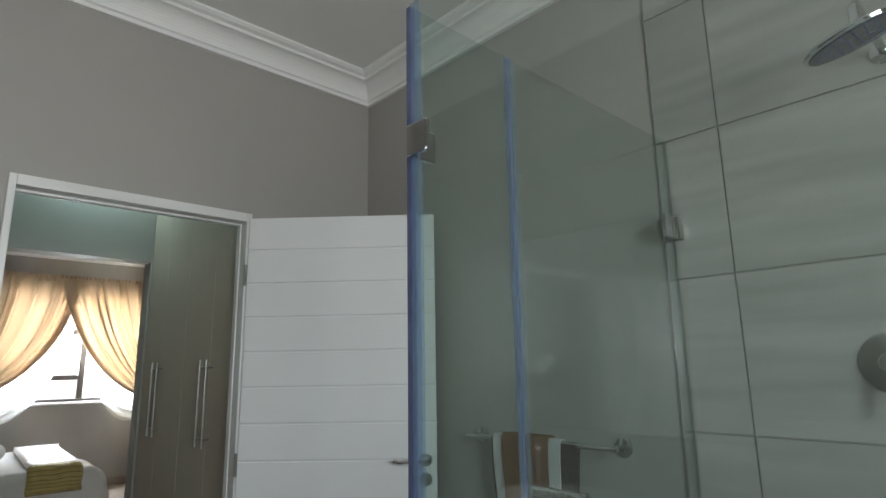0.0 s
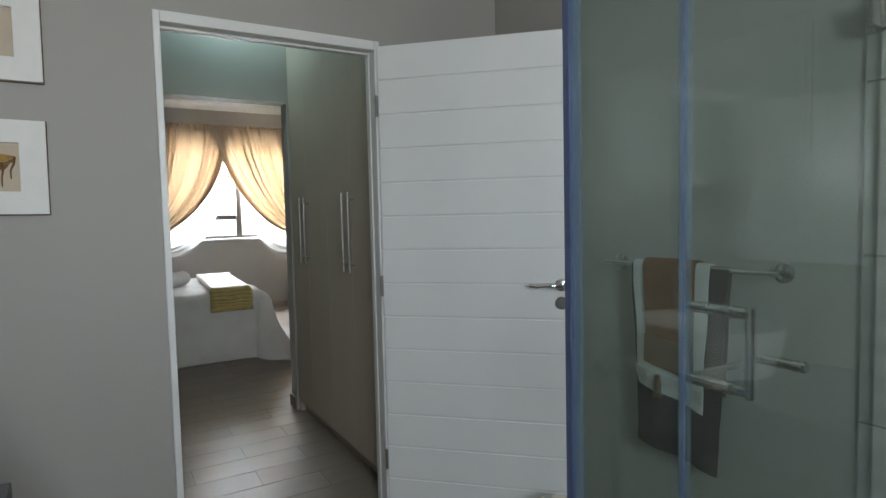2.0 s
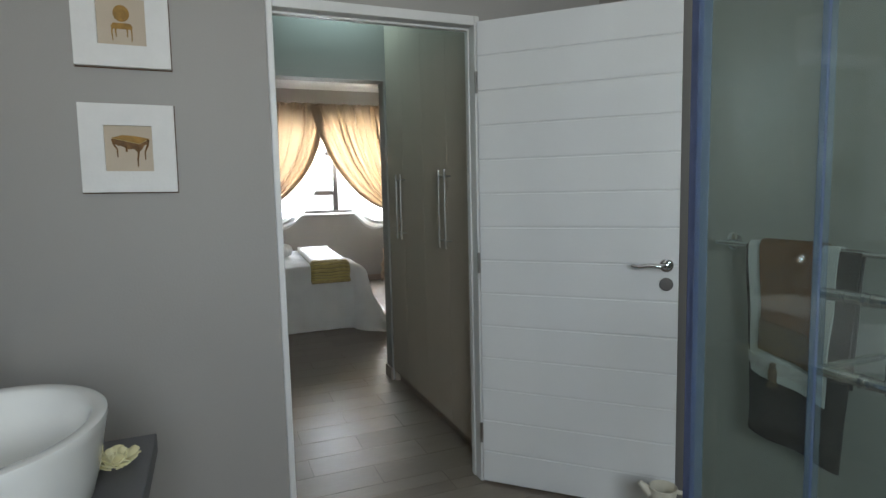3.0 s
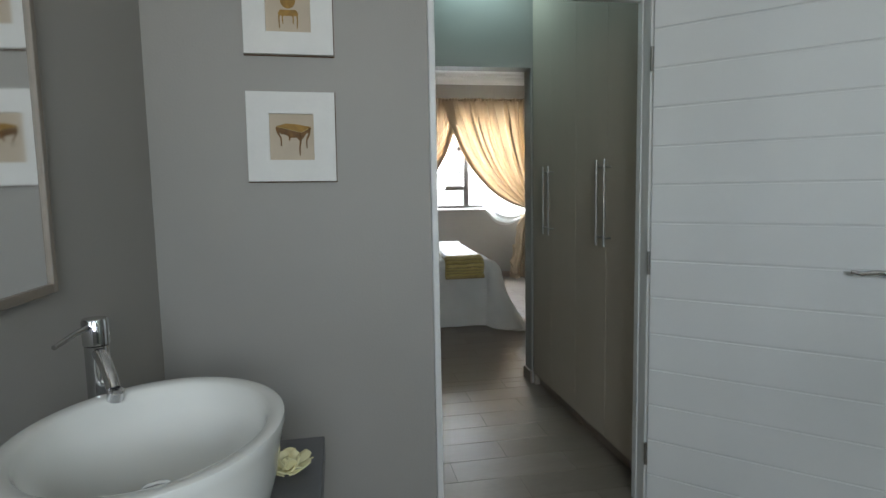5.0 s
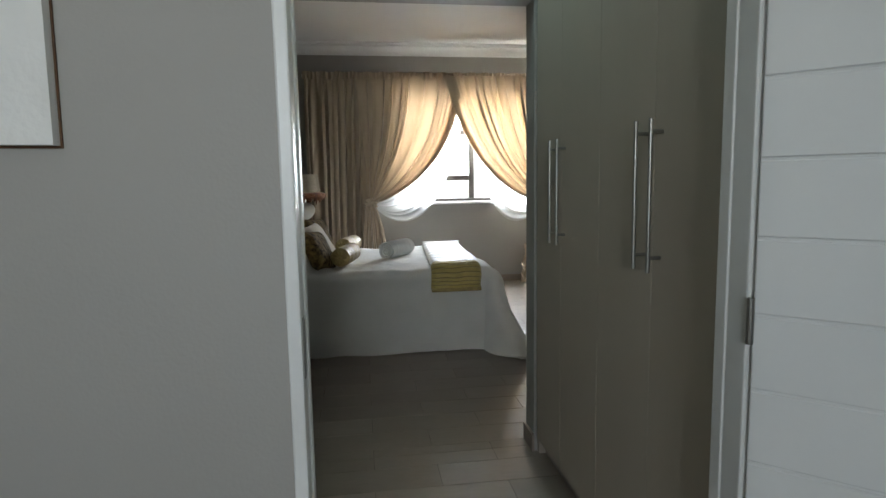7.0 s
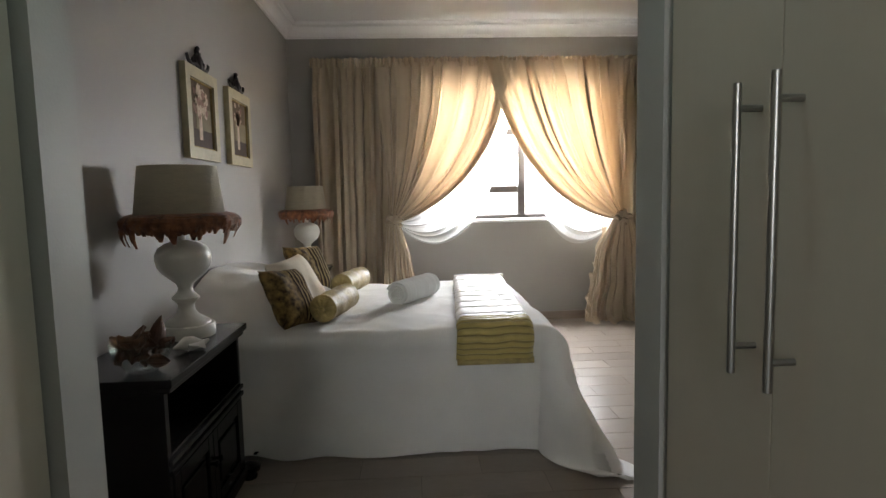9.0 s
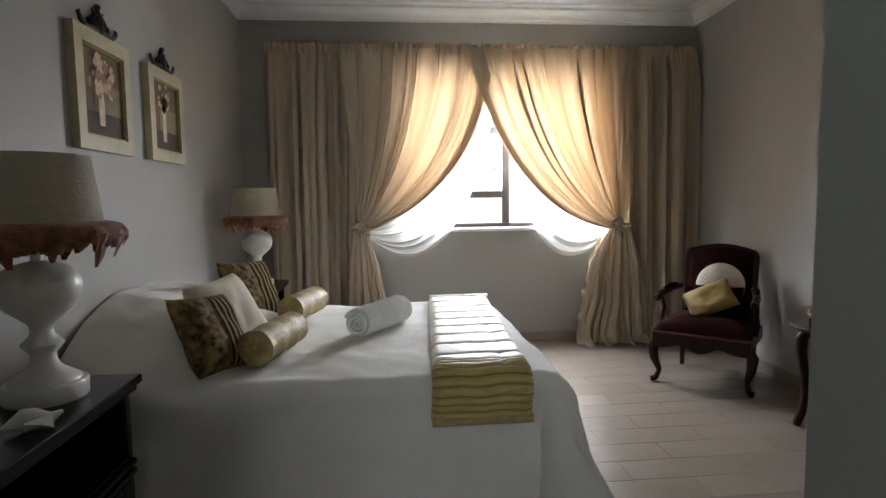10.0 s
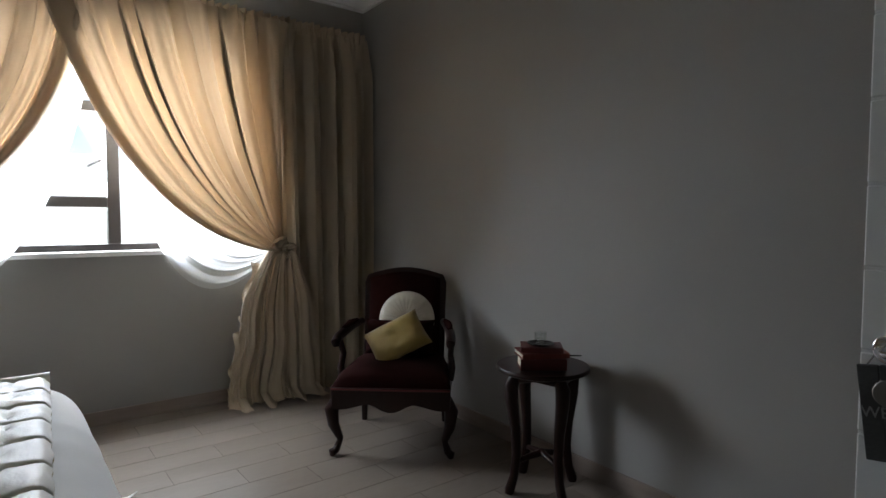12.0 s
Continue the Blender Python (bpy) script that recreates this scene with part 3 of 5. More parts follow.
oval = Matrix.Translation((-0.82, 1.49, 0)) @ Matrix.Diagonal((0.205, 0.25, 1, 1))
basin = tagged(empty("vessel_basin", pose(0, 0, 0)), "white oval porcelain basin on a dark grey slab", "basin")
part("bowl", lathe([(0.02, 0.80), (0.80, 0.80), (0.86, 0.805), (0.93, 0.86), (0.985, 0.93), (1.0, 0.945), (0.995, 0.951), (0.97, 0.953), (0.885, 0.951), (0.865, 0.947), (0.845, 0.935), (0.80, 0.905), (0.70, 0.876), (0.5, 0.858), (0.25, 0.848), (0.06, 0.845), (0.02, 0.845)], 72, oval), PORC, basin, "", True)
part("drain", lathe([(0.003, 0.845), (0.024, 0.845), (0.024, 0.849), (0.018, 0.852), (0.003, 0.852)], 28, pose(-0.82, 1.49, 0)), CHROME, basin, "chrome drain cover", True)

tap = tagged(empty("basin_tap", pose(-0.981, 1.715, 0.80)), "tall chrome basin mixer tap", "tap")
part("column", lathe([(0.002, 0), (0.030, 0), (0.030, 0.006), (0.0215, 0.010), (0.0215, 0.235), (0.002, 0.236)], 32), CHROME, tap, "", True)
part("cap", lathe([(0.002, 0.238), (0.0235, 0.238), (0.0235, 0.283), (0.021, 0.288), (0.002, 0.288)], 32), CHROME, tap, "", True)
part("lever", tube([(-0.004, -0.02, 0.275), (-0.012, -0.06, 0.272), (-0.022, -0.115, 0.262)], [0.006, 0.005, 0.0045], 10), CHROME, tap, "", True)
sp = part("spout", tube([(0.004, -0.008, 0.226), (0.022, -0.030, 0.214), (0.038, -0.050, 0.188), (0.046, -0.060, 0.166)], [0.012, 0.0125, 0.012, 0.012], 14), CHROME, tap, "", True)
part("aerator", lathe([(0.002, 0), (0.0145, 0), (0.0145, 0.018), (0.012, 0.02), (0.002, 0.02)], 24, pose(0.049, -0.064, 0.147, 12, 14, 0)), CHROME, sp, "", True)

# soap flower
fl = tagged(empty("soap_rose", pose(-0.625, 1.60, 0.80)), "pale yellow rose-shaped soap on the slab", "soap")
SOAP = mat("yellow_soap", (0.66, 0.61, 0.36), 0.45, vary=0.08, scale=30, bump=0.03)
for ring, (n, r, tilt, s) in enumerate(((7, 0.034, 20, 0.030), (6, 0.020, 48, 0.024), (4, 0.009, 72, 0.017))):
    for i in range(n):
        a = 360 * i / n + ring * 25
        part("petal", sheet(lambda u, v: Vector(((u - 0.5) * s * 1.5 * (1 - 0.5 * v * v), (v - 0.2) * s * 1.4, 0.004 * math.sin(u * 3.14) + 0.006 * v * v)), 5, 4, 0.002, pose(0, 0, 0.005, 0, 0, a) @ pose(0, r * 0.5, 0, tilt)), SOAP, fl)

# mirror on the left wall
mi = tagged(empty("wall_mirror"), "wall mirror in a slim dark frame", "mirror")
part("glass", box(X0 + 0.012, X0 + 0.017, 1.13, 1.85, 1.14, 1.95), MIRROR, mi, "silvered mirror glass")
bm = box(X0 + 0.001, X0 + 0.024, 1.11, 1.13, 1.12, 1.97, 0.003)
for b in ((1.85, 1.87, 1.12, 1.97), (1.13, 1.85, 1.12, 1.14), (1.13, 1.85, 1.95, 1.97)):
    box(X0 + 0.001, X0 + 0.024, *b, 0.003, bm)
part("frame", bm, mat("taupe_frame", (0.25, 0.21, 0.17), 0.5, vary=0.1, scale=20, bump=0.04), mi)

va = tagged(empty("tall_vase", pose(-0.772, 1.95, -0.0)), "tall white ceramic vase on the floor beside the basin", "vase")
part("body", lathe([(0.005, 0), (0.085, 0), (0.09, 0.02), (0.08, 0.25), (0.06, 0.55), (0.040, 0.70), (0.036, 0.745), (0.041, 0.782), (0.039, 0.787), (0.036, 0.782), (0.031, 0.745), (0.032, 0.68), (0.005, 0.64)], 40), CREAMC, va, "", True)
cu = tagged(empty("soap_ball", pose(-0.605, 1.31, 0.80)), "round cream soap ball on the grey slab", "soap")
part("ball", lathe([(0.004, 0), (0.022, 0.001), (0.034, 0.010), (0.040, 0.027), (0.036, 0.044), (0.024, 0.056), (0.010, 0.060), (0.002, 0.0605)], 32), CREAMC, cu, "", True)
ju = tagged(empty("jug", pose(1.055, 1.86, 0)), "cream stoneware jug standing on the floor", "jug")
part("body", lathe([(0.005, 0), (0.055, 0), (0.075, 0.05), (0.078, 0.11), (0.055, 0.19), (0.043, 0.215), (0.05, 0.25), (0.047, 0.252), (0.039, 0.215), (0.05, 0.185), (0.07, 0.11), (0.005, 0.02)], 36), CREAMC, ju, "", True)
part("spout", tube([(-0.035, 0.03, 0.22), (-0.05, 0.042, 0.242), (-0.062, 0.052, 0.258)], [0.017, 0.015, 0.009], 10), CREAMC, ju, "", True)
part("handle", tube([(0.045, -0.02, 0.23), (0.085, -0.04, 0.22), (0.095, -0.045, 0.16), (0.07, -0.03, 0.10)], 0.008, 10), CREAMC, ju, "", True)


def box_picture(name, x0, z0, label, draw):
    """A deep chalk-white square frame with a sunk sand card and a drawing in relief."""
    p = empty(name, pose(x0, YD - 0.001, z0, 0, random.uniform(-0.8, 0.8), 0))
    S, I0, I1 = 0.295, 0.073, 0.223
    bm = ring_frame(S, S + 0.008, I0, -0.026, 0)
    part("frame", bm, PAPERW, p)
    part("backing", box(-0.003, S + 0.003, -0.004, 0, -0.004, S + 0.011), UMBER, p, "dark backing edge")
    part("card", box(I0, I1, -0.012, -0.006, I0, I1 + 0.008), SAND, p, "sand coloured card")
    draw(p, 0.148, 0.148, -0.0125)
    return tagged(p, label, "picture", group="bathroom pictures")


def draw_table(p, cx, cz, y):
    m = Matrix.Translation((cx, y, cz))
    part("table_drawing", prism([(-0.053, 0.040), (-0.020, 0.050), (0.020, 0.047), (0.064, 0.039), (0.032, 0.021), (-0.010, 0.030)], -0.0012, m), OCHRE, p, "ochre table top drawing")
    part("edge_drawing", tube([(cx - 0.053, y - 0.0014, cz + 0.039), (cx - 0.010, y - 0.0014, cz + 0.0295), (cx + 0.032, y - 0.0014, cz + 0.0205), (cx + 0.064, y - 0.0014, cz + 0.038)], 0.0016, 6, flat=0.4), GILT, p, "pale gilt table edge drawing")
    part("apron_drawing", prism([(-0.052, 0.038), (-0.010, 0.028), (0.032, 0.019), (0.063, 0.036), (0.060, 0.020), (0.048, 0.016), (0.038, 0.000), (0.026, -0.010), (0.014, 0.002), (-0.004, 0.001), (-0.024, 0.012), (-0.036, 0.013), (-0.047, 0.020)], -0.001, m), BRONZE, p, "brown apron drawing")
    for pts in (((-0.050, 0.036), (-0.047, 0.018), (-0.037, 0.0), (-0.037, -0.026)), ((-0.010, 0.012), (-0.008, 0.004), (-0.009, -0.008)), ((0.027, 0.016), (0.029, -0.008), (0.025, -0.034), (0.025, -0.060)), ((0.061, 0.036), (0.058, 0.014), (0.049, -0.006), (0.049, -0.034))):
        part("leg_drawing", tube([(cx + a, y, cz + b) for a, b in pts], [0.0068, 0.0056, 0.0038, 0.0026][:len(pts)], 6, flat=0.3), BRONZE, p)


def draw_chair(p, cx, cz, y):
    m = Matrix.Translation((cx, y, cz))
    part("back_drawing", prism([(0.024 * math.sin(a) * 1.05, 0.032 + 0.028 * math.cos(a)) for a in np.linspace(0, 6.283, 22)[:-1]], -0.0012, m), OCHRE, p, "ochre oval chair back drawing")
    part("seat_drawing", prism([(-0.026, 0.0), (0.026, 0.0), (0.034, -0.012), (0.030, -0.020), (-0.030, -0.020), (-0.034, -0.012)], -0.001, m), OCHRE, p, "ochre chair seat drawing")
    for px, h in ((-0.029, 0.060), (0.029, 0.060), (-0.018, 0.046), (0.016, 0.046)):
        part("leg_drawing", tube([(cx + px, y, cz - 0.018), (cx + px * 1.05, y, cz - 0.03), (cx + px * 1.0, y, cz - h)], [0.004, 0.003, 0.002], 6, flat=0.3), OCHRE, p)


box_picture("wall_picture", -0.811, 1.362, "square white box picture of an ochre table", draw_table)
box_picture("wall_picture", -0.806, 1.790, "square white box picture of an ochre chair", draw_chair)

# towel rail and towels
rail = tagged(empty("towel_rail"), "chrome towel rail on round wall roses", "towel rail")
part("bar", tube([(1.27, 1.20, 1.136), (1.27, 1.845, 1.136)], 0.0085, 16), CHROME, rail, "", True)
for y in (1.218, 1.829):
    ro = part("rose", lathe([(0.003, 0), (0.032, 0), (0.032, 0.006), (0.026, 0.010), (0.003, 0.010)], 32, pose(X1 - 0.001, y, 1.136, 0, -90)), CHROME, rail, "", True)
    part("stem", tube([(X1 - 0.008, y, 1.136), (1.27, y, 1.136)], 0.008, 12), CHROME, ro, "", True)


def towel(name, y0, y1, lift, front, back, material, label, slant=0.0, bands=()):
    """A towel folded over the bar: front and back flaps, a soft roll on top."""
    r = 0.010 + lift
    def f(u, v):
        y = y0 + (y1 - y0) * u
        s = v * (front + back + math.pi * r)
        if s < front:
            x, z = 1.27 - r, 1.136 - front + s
        elif s < front + math.pi * r:
            a = (s - front) / r
            x, z = 1.27 - r * math.cos(a), 1.136 + r * math.sin(a)
        else:
            x, z = 1.27 + r, 1.136 - (s - front - math.pi * r)
        d = max(0, 1.136 - z)
        x += (0.010 * math.sin(y * 26) + wobble((y, z, 0), 0.012, 5)) * min(1, d * 2.5) * (1 if x < 1.27 else 0.15)
        z += slant * (u - 0.5) * (d / max(front, 0.01)) if x < 1.27 else 0
        return Vector((x, y - 0.09 * (u - 0.5) * d + wobble((y0, z, 3), 0.006, 8), z))
    ob = part(name, sheet(f, 20, 60, 0.005), material, None, "", True)
    total = front + back + math.pi * r
    for nm, a, b, mt, lab in bands:
        part(nm, sheet(lambda u, v: f(u, (a + (b - a) * v) / total) + Vector((-0.0035, 0, 0)), 20, 6, 0.004), mt, ob, lab, True)
    return tagged(ob, label, "towel")


GREYT = mat("dark_grey_terry", (0.052, 0.034, 0.030), 0.95, vary=0.12, scale=12, grain=500, bump=0.5, spec=0.05)
WHITET = mat("white_terry", (0.62, 0.62, 0.60), 0.95, vary=0.05, scale=12, grain=500, bump=0.5, spec=0.1, sheen=0.3)
BROWNT = mat("brown_terry", (0.19, 0.082, 0.022), 0.95, vary=0.12, scale=12, grain=500, bump=0.5, spec=0.05)
BANDT = mat("brown_brocade", (0.19, 0.12, 0.055), 0.7, vary=0.3, scale=60, grain=200, bump=0.5, second=(0.075, 0.040, 0.018), con=3.0)
BORDT = mat("grey_embroidery", (0.40, 0.38, 0.35), 0.9, vary=0.3, scale=70, grain=200, bump=0.5, second=(0.62, 0.61, 0.58))
towel("bath_towel", 1.345, 1.715, 0.001, 0.645, 0.40, GREYT, "dark brown-grey bath towel folded over the rail", 0.03)
ht = towel("hand_towel", 1.400, 1.697, 0.009, 0.445, 0.30, WHITET, "white hand towel with an embroidered border", 0.05, (("border", 0.030, 0.070, BORDT, "embroidered border"),))
gt = towel("guest_towel", 1.445, 1.648, 0.017, 0.355, 0.20, BROWNT, "brown guest towel with a brocade band", 0.04, (("brocade_band", 0.004, 0.105, BANDT, "brown brocade band"),))
bm = lathe([(0.001, -0.05), (0.012, -0.045), (0.014, -0.02), (0.008, 0.0), (0.010, 0.008), (0.001, 0.012)], 14, pose(1.232, 1.58, 0.755))
for i in range(16):
    a = 2 * math.pi * i / 16
    tube([(1.232 + 0.008 * math.cos(a), 1.58 + 0.008 * math.sin(a), 0.72), (1.232 + 0.016 * math.cos(a), 1.58 + 0.016 * math.sin(a), 0.685)], 0.0015, 5, bm)
part("tassel", bm, BANDT, gt, "hanging brown tassel", True)

# ---- bedroom: bed ----
LINEN = cloth("white_bedspread", (0.84, 0.82, 0.77), 0.08, scale=2.5, grain=300)
SILK = mat("cream_quilted_silk", (0.78, 0.73, 0.62), 0.5, vary=0.06, scale=14, grain=160, bump=0.12, sheen=0.4)
GOLDS = mat("gold_striped_silk", (0.50, 0.39, 0.12), 0.45, vary=0.12, scale=14, grain=160, bump=0.12, sheen=0.4)
DGOLD = mat("olive_gold_silk", (0.27, 0.21, 0.07), 0.5, vary=0.12, scale=14, grain=160, bump=0.12, sheen=0.2)
GOLDC = mat("gold_taffeta", (0.42, 0.32, 0.125), 0.55, vary=0.14, scale=26, grain=90, bump=0.45, con=2.4, sheen=0.1)
DARKW = mat("black_stained_wood", (0.010, 0.008, 0.0085), 0.24, vary=0.05, scale=5, grain=60, bump=0.02, spec=0.25, stretch=(1, 1, 4))
MAHOG = mat("dark_mahogany", (0.022, 0.008, 0.006), 0.36, vary=0.1, scale=4, grain=60, bump=0.03, spec=0.25, stretch=(1, 1, 0.6))
VELVET = mat("oxblood_velvet", (0.024, 0.006, 0.005), 0.95, vary=0.15, scale=8, grain=300, bump=0.1, sheen=0.0, spec=0.06)

BX1, BY0, BY1, BT = 0.99, 5.80, 7.42, 0.655
bed = tagged(empty("bed", pose(0, 0, 0)), "double bed under a long white bedspread", "bed")
part("base", box(BL + 0.03, BX1 - 0.08, BY0 + 0.10, BY1 - 0.08, 0.02, 0.40, 0.02), DARKW, bed)
part("mattress", box(BL + 0.03, BX1 - 0.05, BY0 + 0.06, BY1 - 0.05, 0.40, BT - 0.03, 0.05, seg=4), LINEN, bed)


def ease(t):
    return math.sin(min(1, max(0, t)) * math.pi / 2)


def bedspread():
    W, Ln, drop, r = BY1 - BY0 - 0.12, BX1 - 0.130 - (BL + 0.015), 0.70, 0.07

    def f(u, v):
        a = -drop + (W + 2 * drop) * u
        b = (Ln + drop) * v
        ca, cb = min(max(a, 0), W), min(b, Ln)
        da, db = a - ca, b - cb
        x, y = BL + 0.015 + cb, BY0 + 0.06 + ca
        d = math.hypot(da, db)
        bump = 0.25 * max(0, 1 - (cb / 0.62) ** 2) ** 0.8 * ease((ca + 0.03) / 0.62) * ease((W + 0.03 - ca) / 0.62)
        z = BT + bump + wobble((x, y, 0), 0.012, 4) + wobble((x, y, 9), 0.008, 9) + 0.005 * math.sin((x + 0.6 * y) * 22) * math.exp(-((y - 6.1) / 0.25) ** 2) * min(1, max(0, x + 0.3))
        if d > 1e-6:
            ox, oy = db / d, da / d
            rr = r + 0.09 * ox * ox
            ang = min(d / rr, math.pi / 2)
            out, down = rr * math.sin(ang), rr * (1 - math.cos(ang))
            rest = max(0, d - rr * math.pi / 2)
            along = x * 1.0 if abs(oy) > abs(ox) else y
            corner = abs(ox * oy) * 2
            flare = (0.14 * ox * ox if ox > 0 else 0) - 0.12 * (oy * oy if oy < 0 else 0) + 0.38 * corner
            fold = (0.028 * math.sin(along * 6.5 + 1.0) + wobble((along, rest * 2.5, 7), 0.05, 2.2) + 0.012 * math.sin(along * 17 + 0.5) + wobble((along, 0, 2), 0.03, 3)) * (rest / drop) ** 1.3
            fold += 0.050 * math.sin((along + rest * 0.75) * 15 + 0.6) * math.exp(-((along + 0.55) / 0.38) ** 2) * min(1, rest * 4)
            fold += 0.022 * math.sin((along - rest * 0.9) * 11 + 2.0) * math.exp(-((along - 0.75) / 0.35) ** 2) * min(1, rest * 4) + wobble((along * 1.2, rest, 5), 0.045, 3.0) * min(1, rest * 5)
            top = z
            down += rest * 0.985
            out += rest * flare + fold * (0.6 + corner)
            if down > top - 0.006:
                over = down - (top - 0.006)
                out += min(over, 0.10) * 0.5
                down = top - 0.006 - 0.012 * abs(math.sin(along * 21 + over * 30)) * min(1, over * 10)
            x, y, z = x + ox * out, y + oy * out, top - down
        return Vector((x, max(y, 0), max(z, 0.004)))
    return sheet(f, 150, 120)


part("bedspread", bedspread(), LINEN, bed, "plain white bedspread reaching the floor", True)


def quilt():
    """A folded quilt laid across the bed: path along y, then down over the near side."""
    top, r = BT + 0.006, 0.07
    L1 = 7.34 - (BY0 + r - 0.01)
    L2 = r * math.pi / 2
    L = L1 + L2 + 0.085

    def path(s):
        if s < L1:
            return 7.34 - s, top, 0.0, 1.0
        if s < L1 + L2:
            a = (s - L1) / r
            return BY0 + r - 0.01 - r * math.sin(a), top - r * (1 - math.cos(a)), -math.sin(a), math.cos(a)
        return BY0 - 0.012, top - r - (s - L1 - L2), -1.0, 0.0

    def made(s0, s1, lower, tuck, puff, n):
        def f(u, v):
            s = s0 + (s1 - s0) * v
            y, z, ny, nz = path(min(L, max(0, s + wobble((u * 1.6, s * 2.0, 6), 0.006, 2.2) * min(1, s * 8))))
            ph = (s - s0) / tuck + (0.10 * (u - 0.5) if tuck > 0.1 else 0)
            k = ph - math.floor(ph)
            h = 0.030 + puff * (4 * k * (1 - k)) ** 0.28 + wobble((u * 2, s * 6, 1), 0.004, 3)
            h -= 0.016 * math.exp(-(min(k, 1 - k) / 0.035) ** 2) if tuck > 0.1 else 0
            edge = min(1, 14 * u) * min(1, 14 * (1 - u))
            h *= 0.3 + 0.7 * edge ** 0.5
            h -= 0.010 * math.exp(-((u - 0.72) / 0.018) ** 2) * (0.5 + 0.5 * math.sin(s * 60))
            if lower:
                h = 0.004
            skew = 0.10 * (1 - s / L)
            x = 0.445 + 0.375 * u + skew + wobble((s * 5, u, 4), 0.006, 3)
            return Vector((x, y + ny * h, z + nz * h))
        return sheet(f, 22, n)
    sg = L1 - 0.05
    q = tagged(empty("folded_quilt", pose(0, 0, 0)), "cream tucked quilt with gold ends folded across the bed", "quilt")
    part("top_cover", made(0.0, sg, False, 0.170, 0.008, 260), SILK, q, "cream silk with deep tucks", True)
    s, k = sg, 0
    while s < L - 0.005:
        e = min(L, s + (0.021 if k % 2 == 0 else 0.006))
        part("gold_stripe", made(s, e, False, e - s + 1e-6, 0.009 if k % 2 == 0 else 0.001, 10), GOLDS if k % 2 == 0 else DGOLD, q, "gold ridge" if k % 2 == 0 else "dark olive gold ridge", True)
        s, k = e, k + 1
    part("underside", made(0.0, L, True, 0.2, 0, 60), GOLDC, q, "gold lining", True)
    y, z, ny, nz = path(L)
    part("hem", tube([(0.45 + 0.37 * i / 10, y - 0.024 + wobble((i, 0, 0), 0.006, 1), z - 0.002) for i in range(11)], 0.017, 10), GOLDC, q, "", True)
    y, z, ny, nz = path(0)
    part("far_fold", tube([(0.55 + 0.37 * i / 10, y + 0.0, z + 0.024) for i in range(11)], 0.022, 10), SILK, q, "", True)


quilt()


def turned(c, normal, up=(0, 0, 1)):
    n = Vector(normal).normalized()
    x = Vector(up).cross(n).normalized()
    y = n.cross(x)
    return Matrix.Translation(c) @ Matrix((x, y, n)).transposed().to_4x4()


def cushion(name, c, normal, w, h, t, material, label, roll=0, stripes=None):
    """A stuffed square cushion with pinched corners and wrinkles."""
    def f(sgn):
        def g(u, v):
            a, b = 2 * u - 1, 2 * v - 1
            pinch = 1 - 0.06 * (1 - a * a) - 0.0
            pinch2 = 1 - 0.06 * (1 - b * b)
            k = max(0, (1 - a ** 4) * (1 - b ** 4)) ** 0.55
            return Vector((a * w / 2 * pinch2, b * h / 2 * pinch, sgn * (t / 2 * k + 0.002) + wobble((a, b, sgn + c[1]), 0.012, 2.5) * k))
        return g
    bm = joined(sheet(f(1), 24, 24), sheet(f(-1), 24, 24))
    bmesh.ops.remove_doubles(bm, verts=bm.verts[:], dist=0.005)
    ob = empty(name, turned(c, normal) @ pose(0, 0, 0, 0, 0, roll))
    part("cover", bm, material, ob, "", True)
    for a, b, m in stripes or ():
        part("stripe", sheet(lambda u, v: f(1)(a + (b - a) * u, 0.02 + 0.96 * v) + Vector((0, 0, 0.0025)), 4, 24), m, ob, "dark and gold woven stripe", True)
    return tagged(ob, label, "cushion")


DARKS = mat("dark_brown_weave", (0.04, 0.026, 0.015), 0.9, vary=0.2, scale=20, grain=300, bump=0.2, spec=0.08)
PALES = mat("pale_gold_weave", (0.40, 0.30, 0.14), 0.85, vary=0.15, scale=20, grain=300, bump=0.2, spec=0.12)
DAMASK = mat("brown_gold_damask", (0.30, 0.21, 0.08), 0.8, spec=0.12, vary=0.3, scale=30, grain=160, bump=0.2, second=(0.035, 0.022, 0.012), con=3.0)
CREAMP = mat("cream_cotton", (0.68, 0.62, 0.50), 0.85, vary=0.05, scale=9, grain=300, bump=0.15)
bands = []
for i in range(9):
    bands.append((0.50 + i * 0.05, 0.50 + i * 0.05 + (0.030 if i % 2 else 0.046), PALES if i % 2 else DARKS))
cushion("cushion", (-0.385, 6.02, 0.800), (0.82, -0.30, 0.50), 0.31, 0.325, 0.12, DAMASK, "brown and gold striped damask cushion on the bed", -6, bands)
cushion("cushion", (-0.41, 6.36, 0.812), (0.80, -0.30, 0.52), 0.37, 0.35, 0.13, CREAMP, "plain cream cushion between two striped ones", 4)
cushion("cushion", (-0.45, 6.95, 0.82), (0.82, -0.38, 0.42), 0.37, 0.36, 0.12, DAMASK, "brown and gold striped damask cushion on the bed", -4, bands)


